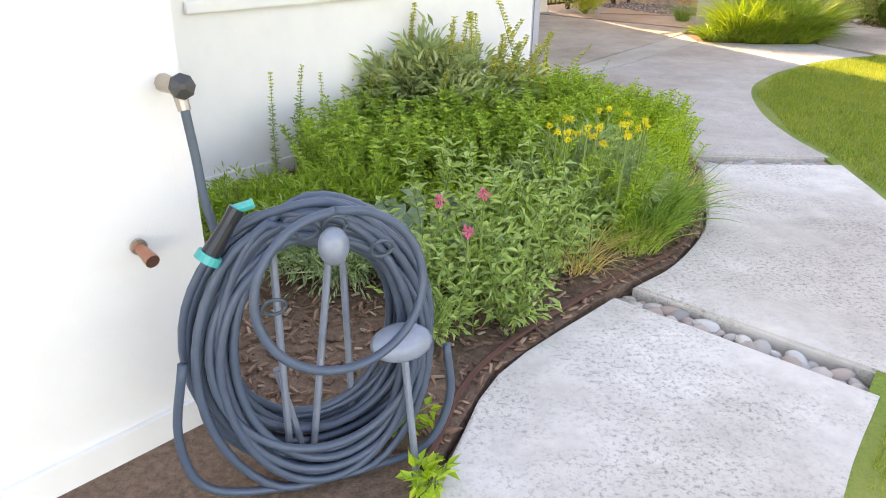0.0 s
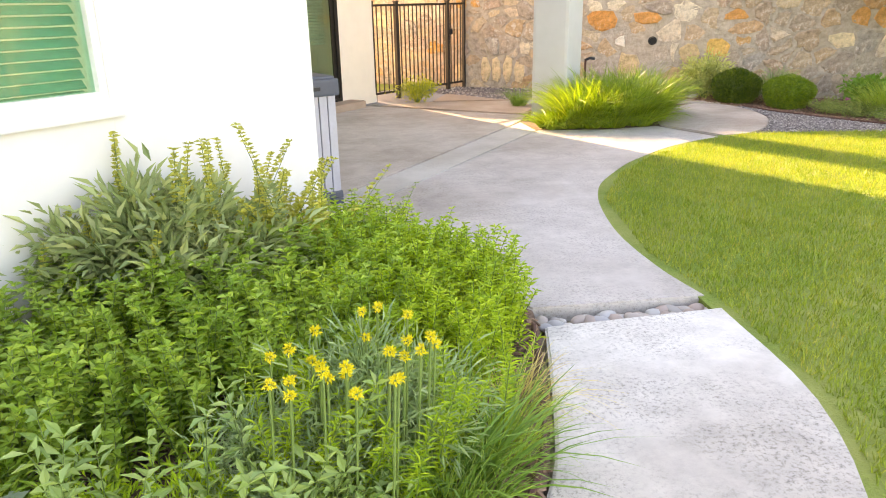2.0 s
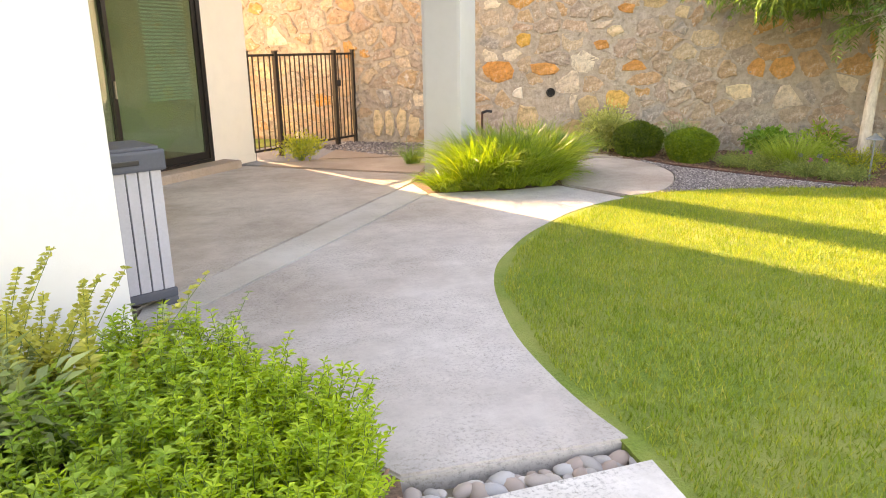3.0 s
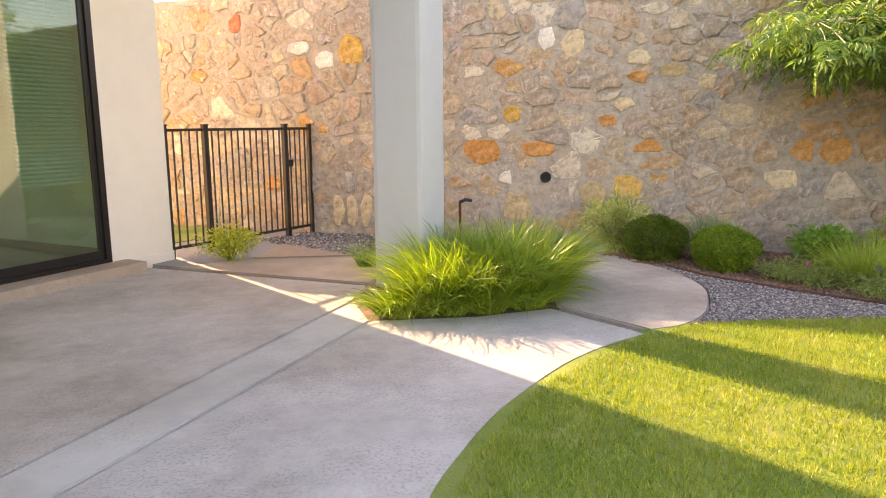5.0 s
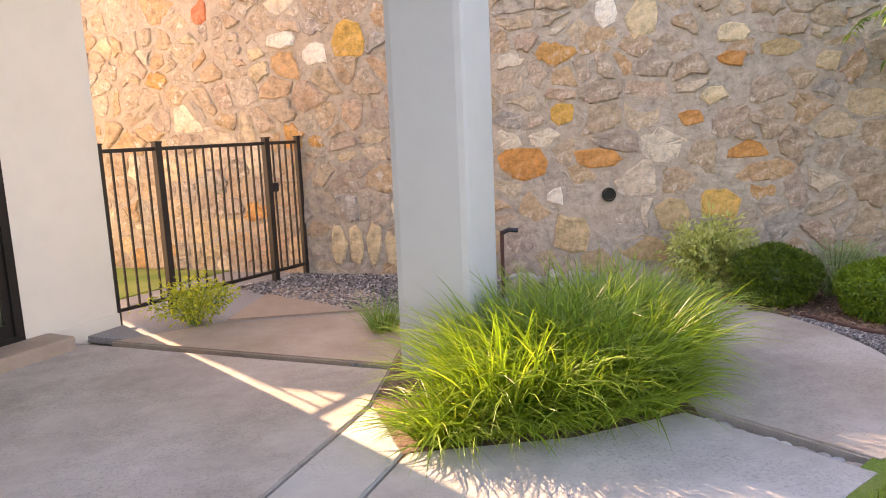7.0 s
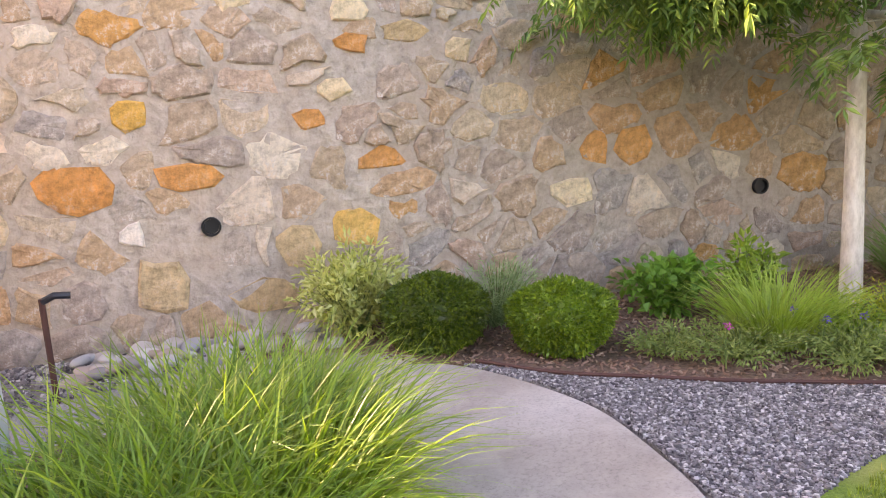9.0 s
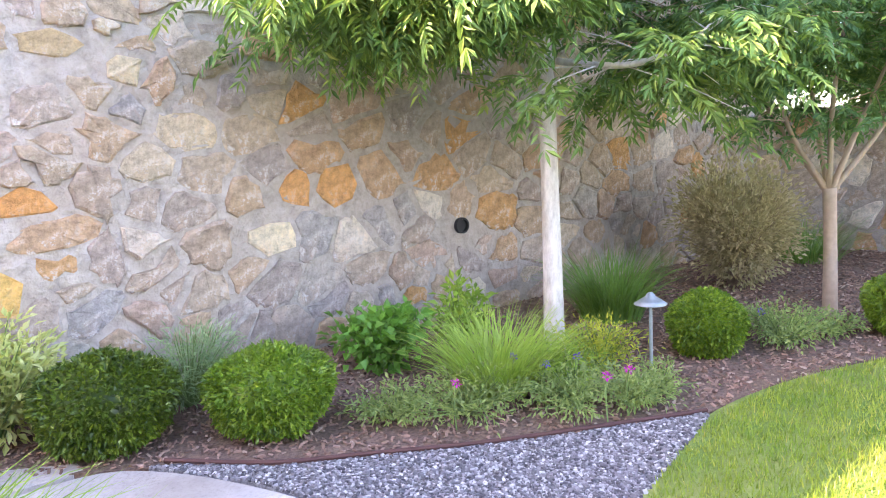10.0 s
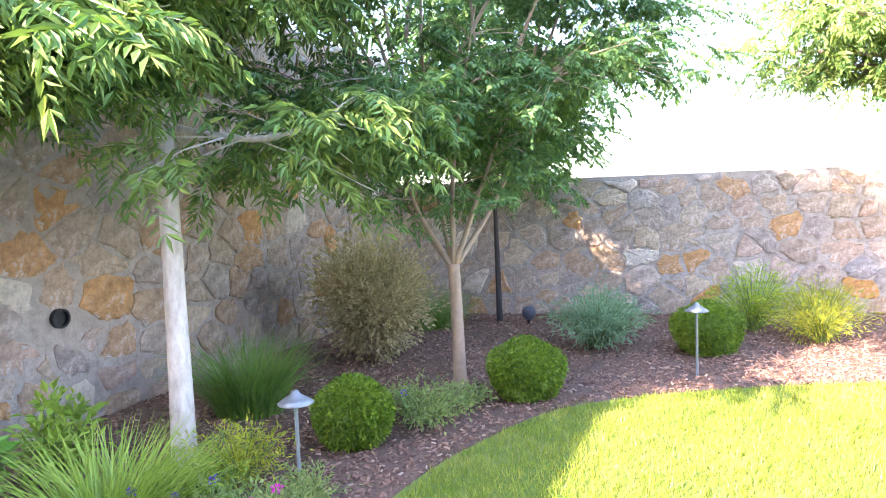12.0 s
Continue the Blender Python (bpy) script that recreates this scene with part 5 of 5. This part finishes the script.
# ---- hose on its stand ----
HC = Vector((-0.305, 1.34, 0.465))
FACE = Vector((0.42, -1.0, 0.0)).normalized()
ACROSS = Vector((-FACE.y, FACE.x, 0))
hose_t = thing("garden_hose", (0, 0, 0), "blue-grey garden hose coiled in many loops", "hose")
kr = random.Random(5)
pts, turns, per = [], 24, 14
for i in range(turns * per):
    k, a = i // per, 2 * math.pi * (i % per) / per
    if i % per == 0:
        rw, rh, dx, dz, off, ph = kr.uniform(0.25, 0.35), kr.uniform(0.31, 0.445), kr.uniform(-0.02, 0.02), kr.uniform(-0.035, 0.0), kr.uniform(-0.11, 0.11), kr.uniform(-0.2, 0.2)
    bulge = off * (1.0 - 0.65 * max(0.0, math.cos(a + ph)))
    z = HC.z + dz + math.cos(a) * rh * (1.0 if math.cos(a) < 0 else 0.92)
    pts.append(HC + ACROSS * (math.sin(a) * rw + dx) + FACE * bulge + Vector((0, 0, max(z, 0.022) - HC.z)))
part("coil", tube(smooth_path(pts, 3), 0.0128, 8), M_HOSE, hose_t, smooth=True)
LC = HC + ACROSS * 0.05 + FACE * 0.16 + Vector((0, 0, 0.20))
loop = [LC + ACROSS * 0.225 * math.sin(a) + Vector((0, 0, 0.205 * math.cos(a))) + FACE * 0.05 * math.cos(a + 2.6) for a in (2 * math.pi * k / 16 for k in range(17))]
part("loose_loop", tube(smooth_path(loop, 4), 0.0128, 8), M_HOSE, hose_t, smooth=True)
low = [HC + ACROSS * x + FACE * 0.1 + Vector((0, 0, z - HC.z)) for x, z in ((-0.36, 0.5), (-0.40, 0.28), (-0.36, 0.1), (-0.2, 0.03), (0.05, 0.02), (0.28, 0.04), (0.37, 0.2), (0.36, 0.4))]
part("outer_loop", tube(smooth_path(low, 5), 0.0128, 8), M_HOSE, hose_t, smooth=True)
for dx, dz in ((-0.02, 0.36), (0.05, 0.365), (0.17, 0.28), (-0.12, 0.16)):
    b = bmesh.new()
    c = HC + ACROSS * dx + FACE * 0.11 + Vector((0, 0, dz))
    part("tie", tube([c + ACROSS * 0.03 * math.cos(a) + Vector((0, 0, 0.03 * math.sin(a))) + FACE * 0.015 * math.sin(a) for a in (k * math.pi / 6 for k in range(13))], 0.005, 6), M_HOSEDARK, hose_t, "dark twist tie", True)

stand = thing("hose_stand", (0, 0, 0), "grey iron hose stand with round and oval plates", "hose stand")
for dx, df in ((-0.1, 0.02), (0.1, -0.06), (0.22, 0.13)):
    b = tube([HC + ACROSS * dx * 1.1 + FACE * df * 1.3 - Vector((0, 0, HC.z + 0.03)), HC + ACROSS * dx + FACE * df + Vector((0, 0, -0.05 if dx > 0.2 else 0.3))], 0.011, 8)
    part("leg", b, M_STAND, stand)
part("leg", tube([HC + ACROSS * -0.12 - Vector((0, 0, 0.10)), HC + ACROSS * -0.05 - Vector((0, 0, HC.z + 0.02))], 0.011, 8), M_STAND, stand)
part("leg", tube([HC + ACROSS * 0.06 + Vector((0, 0, 0.3)), HC + ACROSS * -0.05 + FACE * 0.02 - Vector((0, 0, HC.z + 0.02))], 0.011, 8), M_STAND, stand)


def plate(c, rx, rz, name, tilt):
    b = lathe([(0.3, -0.010), (0.9, -0.008), (1.0, 0.0), (0.9, 0.008), (0.3, 0.012)], 24)
    o = part(name, b, M_STAND, stand, "pale grey " + ("oval" if rx != rz else "round") + " plate", True)
    z = (FACE + Vector((0, 0, tilt))).normalized()
    y = z.cross(ACROSS)
    o.matrix_local = Matrix.Translation(c) @ Matrix((ACROSS, y, z)).transposed().to_4x4() @ Matrix.Diagonal((rx, rz, 1.3, 1))


plate(HC + ACROSS * 0.035 + FACE * 0.15 + Vector((0, 0, 0.325)), 0.04, 0.05, "round_plate", 0.2)
plate(HC + ACROSS * 0.20 + FACE * 0.17 + Vector((0, 0, 0.02)), 0.088, 0.055, "oval_plate", 0.9)

# faucets on the wall
WU, WN = Vector((0.669, 0.743, 0)), Vector((0.743, -0.669, 0))
f1 = Vector((-0.715, 1.537, 1.12))
fa = thing("faucet", f1, "old brass hose faucet with black wheel handle on the wall", "faucet")
part("body", tube([(0, 0, 0), WN * 0.05, WN * 0.085 + Vector((0, 0, -0.015)), WN * 0.1 + Vector((0, 0, -0.06))], [0.026, 0.022, 0.019, 0.017], 10), M_BRASS, fa)
hd = lathe([(0.008, -0.008), (0.034, -0.008), (0.036, 0.0), (0.034, 0.008), (0.008, 0.012)], 8)
o = part("handle", hd, M_BLACK, fa, "black ribbed wheel handle")
o.matrix_local = Matrix.Translation(WN * 0.105 + Vector((0, 0, 0.005))) @ (WN + Vector((0.1, -0.5, 0.25))).to_track_quat("Z", "Y").to_matrix().to_4x4()
o2 = part("hub", lathe([(0.012, 0.0), (0.012, 0.016), (0.004, 0.018)], 10), M_BRASS, fa)
o2.matrix_local = o.matrix_local
f0 = f1 + WN * 0.1 + Vector((0, 0, -0.05))
feed = [f0, f0 + Vector((0.015, -0.01, -0.13)), f0 + Vector((0.035, -0.03, -0.28)), f0 + Vector((0.09, -0.06, -0.40)), HC + ACROSS * -0.12 + Vector((0, 0, 0.33))]
part("feed_hose", tube(smooth_path(feed, 6), 0.0135, 8), M_HOSEDARK, hose_t, "dark supply hose from the faucet", True)
f2 = thing("copper_faucet", Vector((-0.815, 1.425, 0.68)), "small copper pipe stub on the white wall", "faucet")
part("flange", tube([(0, 0, 0), WN * 0.012], 0.024, 12), M_BRASS, f2)
part("pipe", tube([(0, 0, 0), WN * 0.05 + Vector((0, 0, -0.01)), WN * 0.085 + Vector((0, 0, -0.02))], [0.014, 0.018, 0.021], 10), M_COPPER, f2)
nz = thing("hose_nozzle", HC + ACROSS * -0.23 + FACE * 0.06 + Vector((0, 0, 0.345)), "black and teal hose spray nozzle on the coil", "nozzle")
nv = (ACROSS * 0.55 + Vector((0, 0, 0.75)) - FACE * 0.1).normalized()
part("grip", tube([nv * -0.04, nv * 0.05, nv * 0.09], [0.024, 0.019, 0.022], 12), M_BLACK, nz)
part("collar", tube([nv * -0.062, nv * -0.04], [0.034, 0.032], 16), M_TEAL, nz, "teal ring")
part("trigger", tube([nv * 0.085 - ACROSS * 0.015, nv * 0.1 + ACROSS * 0.035], 0.013, 8), M_TEAL, nz, "teal trigger")

# ---- lawn blades ----
tp = scatter([(1.3, 1.25), (1.7, 1.78), (2.34, 2.7), (2.7, 3.5), (2.78, 4.5), (2.73, 5.3), (2.95, 6.6), (3.41, 7.4), (4.12, 8.17), (5.0, 8.74), (5.8, 8.99), (7.1, 8.75), (7.92, 8.47), (8.5, 8.07), (9.0, 7.5), (9.35, 6.95), (9.45, 6.25), (9.34, 5.1), (9.0, 3.6), (5, 2.5), (2.4, 1.2)], 150000, random.Random(9))
n = len(tp)
base = np.concatenate([tp, np.full((n, 1), -0.006)], 1)
ang = NR.uniform(0, 6.283, n)
sd = np.stack([np.cos(ang), np.sin(ang), np.zeros(n)], 1) * 0.0035
tip = base + np.stack([NR.normal(0, 0.013, n), NR.normal(0, 0.013, n), NR.uniform(0.022, 0.05, n)], 1)
tagged(mesh_ob("lawn_grass", np.stack([base + sd, base - sd, tip], 1).reshape(-1, 3), np.arange(n * 3).reshape(-1, 3), M_TURF), "short mown lawn grass blades", "grass", kind="stuff")

# ---- stone walls, piece by piece ----
ACCENTS = [("white", 7.98, 2.63, 0.22, 0.32), ("cream", 8.3, 2.53, 0.33, 0.39), ("orange", 7.89, 1.22, 0.5, 0.2), ("ochre", 7.54, 1.69, 0.26, 0.25),
           ("orange", 7.14, 1.19, 0.56, 0.35), ("orange", 9.3, 1.26, 0.4, 0.22), ("ochre", 9.05, 0.76, 0.38, 0.33), ("tan", 7.62, 0.46, 0.41, 0.45),
           ("tan", 8.33, 0.31, 0.54, 0.31), ("tan", 8.6, 0.66, 0.38, 0.33), ("white", 7.45, 0.84, 0.2, 0.16), ("cream", 9.93, 2.04, 0.23, 0.22),
           ("tan", 9.52, 2.18, 0.38, 0.16), ("cream", 9.12, 2.34, 0.3, 0.2), ("orange", 9.12, 2.11, 0.27, 0.15), ("orange", 8.78, 1.58, 0.27, 0.17),
           ("cream", 8.97, 1.79, 0.27, 0.15), ("red", 3.39, 3.03, 0.21, 0.27), ("white", 4.43, 2.63, 0.42, 0.19), ("white", 4.83, 2.46, 0.33, 0.29),
           ("ochre", 5.25, 2.58, 0.40, 0.43), ("orange", 11.02, 1.22, 0.27, 0.29), ("orange", 11.37, 1.21, 0.34, 0.34), ("cream", 10.8, 0.89, 0.42, 0.27)]
ACCENTS += [("cream", 4.98 + 0.22 * i, 0.33, 0.19, 0.5) for i in range(4)]
stone_wall("wall_stone_side", side_at, -34.25, 17.55, 3.4, 0.36, 0.25, "tall rubble stone wall in tan, orange and grey", (6.4, 16.5, 2.6), 4, HOLES[:2], ACCENTS)
stone_wall("wall_stone_end", (14.18, 7.6), -115.8, 9.5, 1.72, 0.36, 0.24, "low rubble stone wall closing the garden", (0.2, 8.5, 1.8), 8)
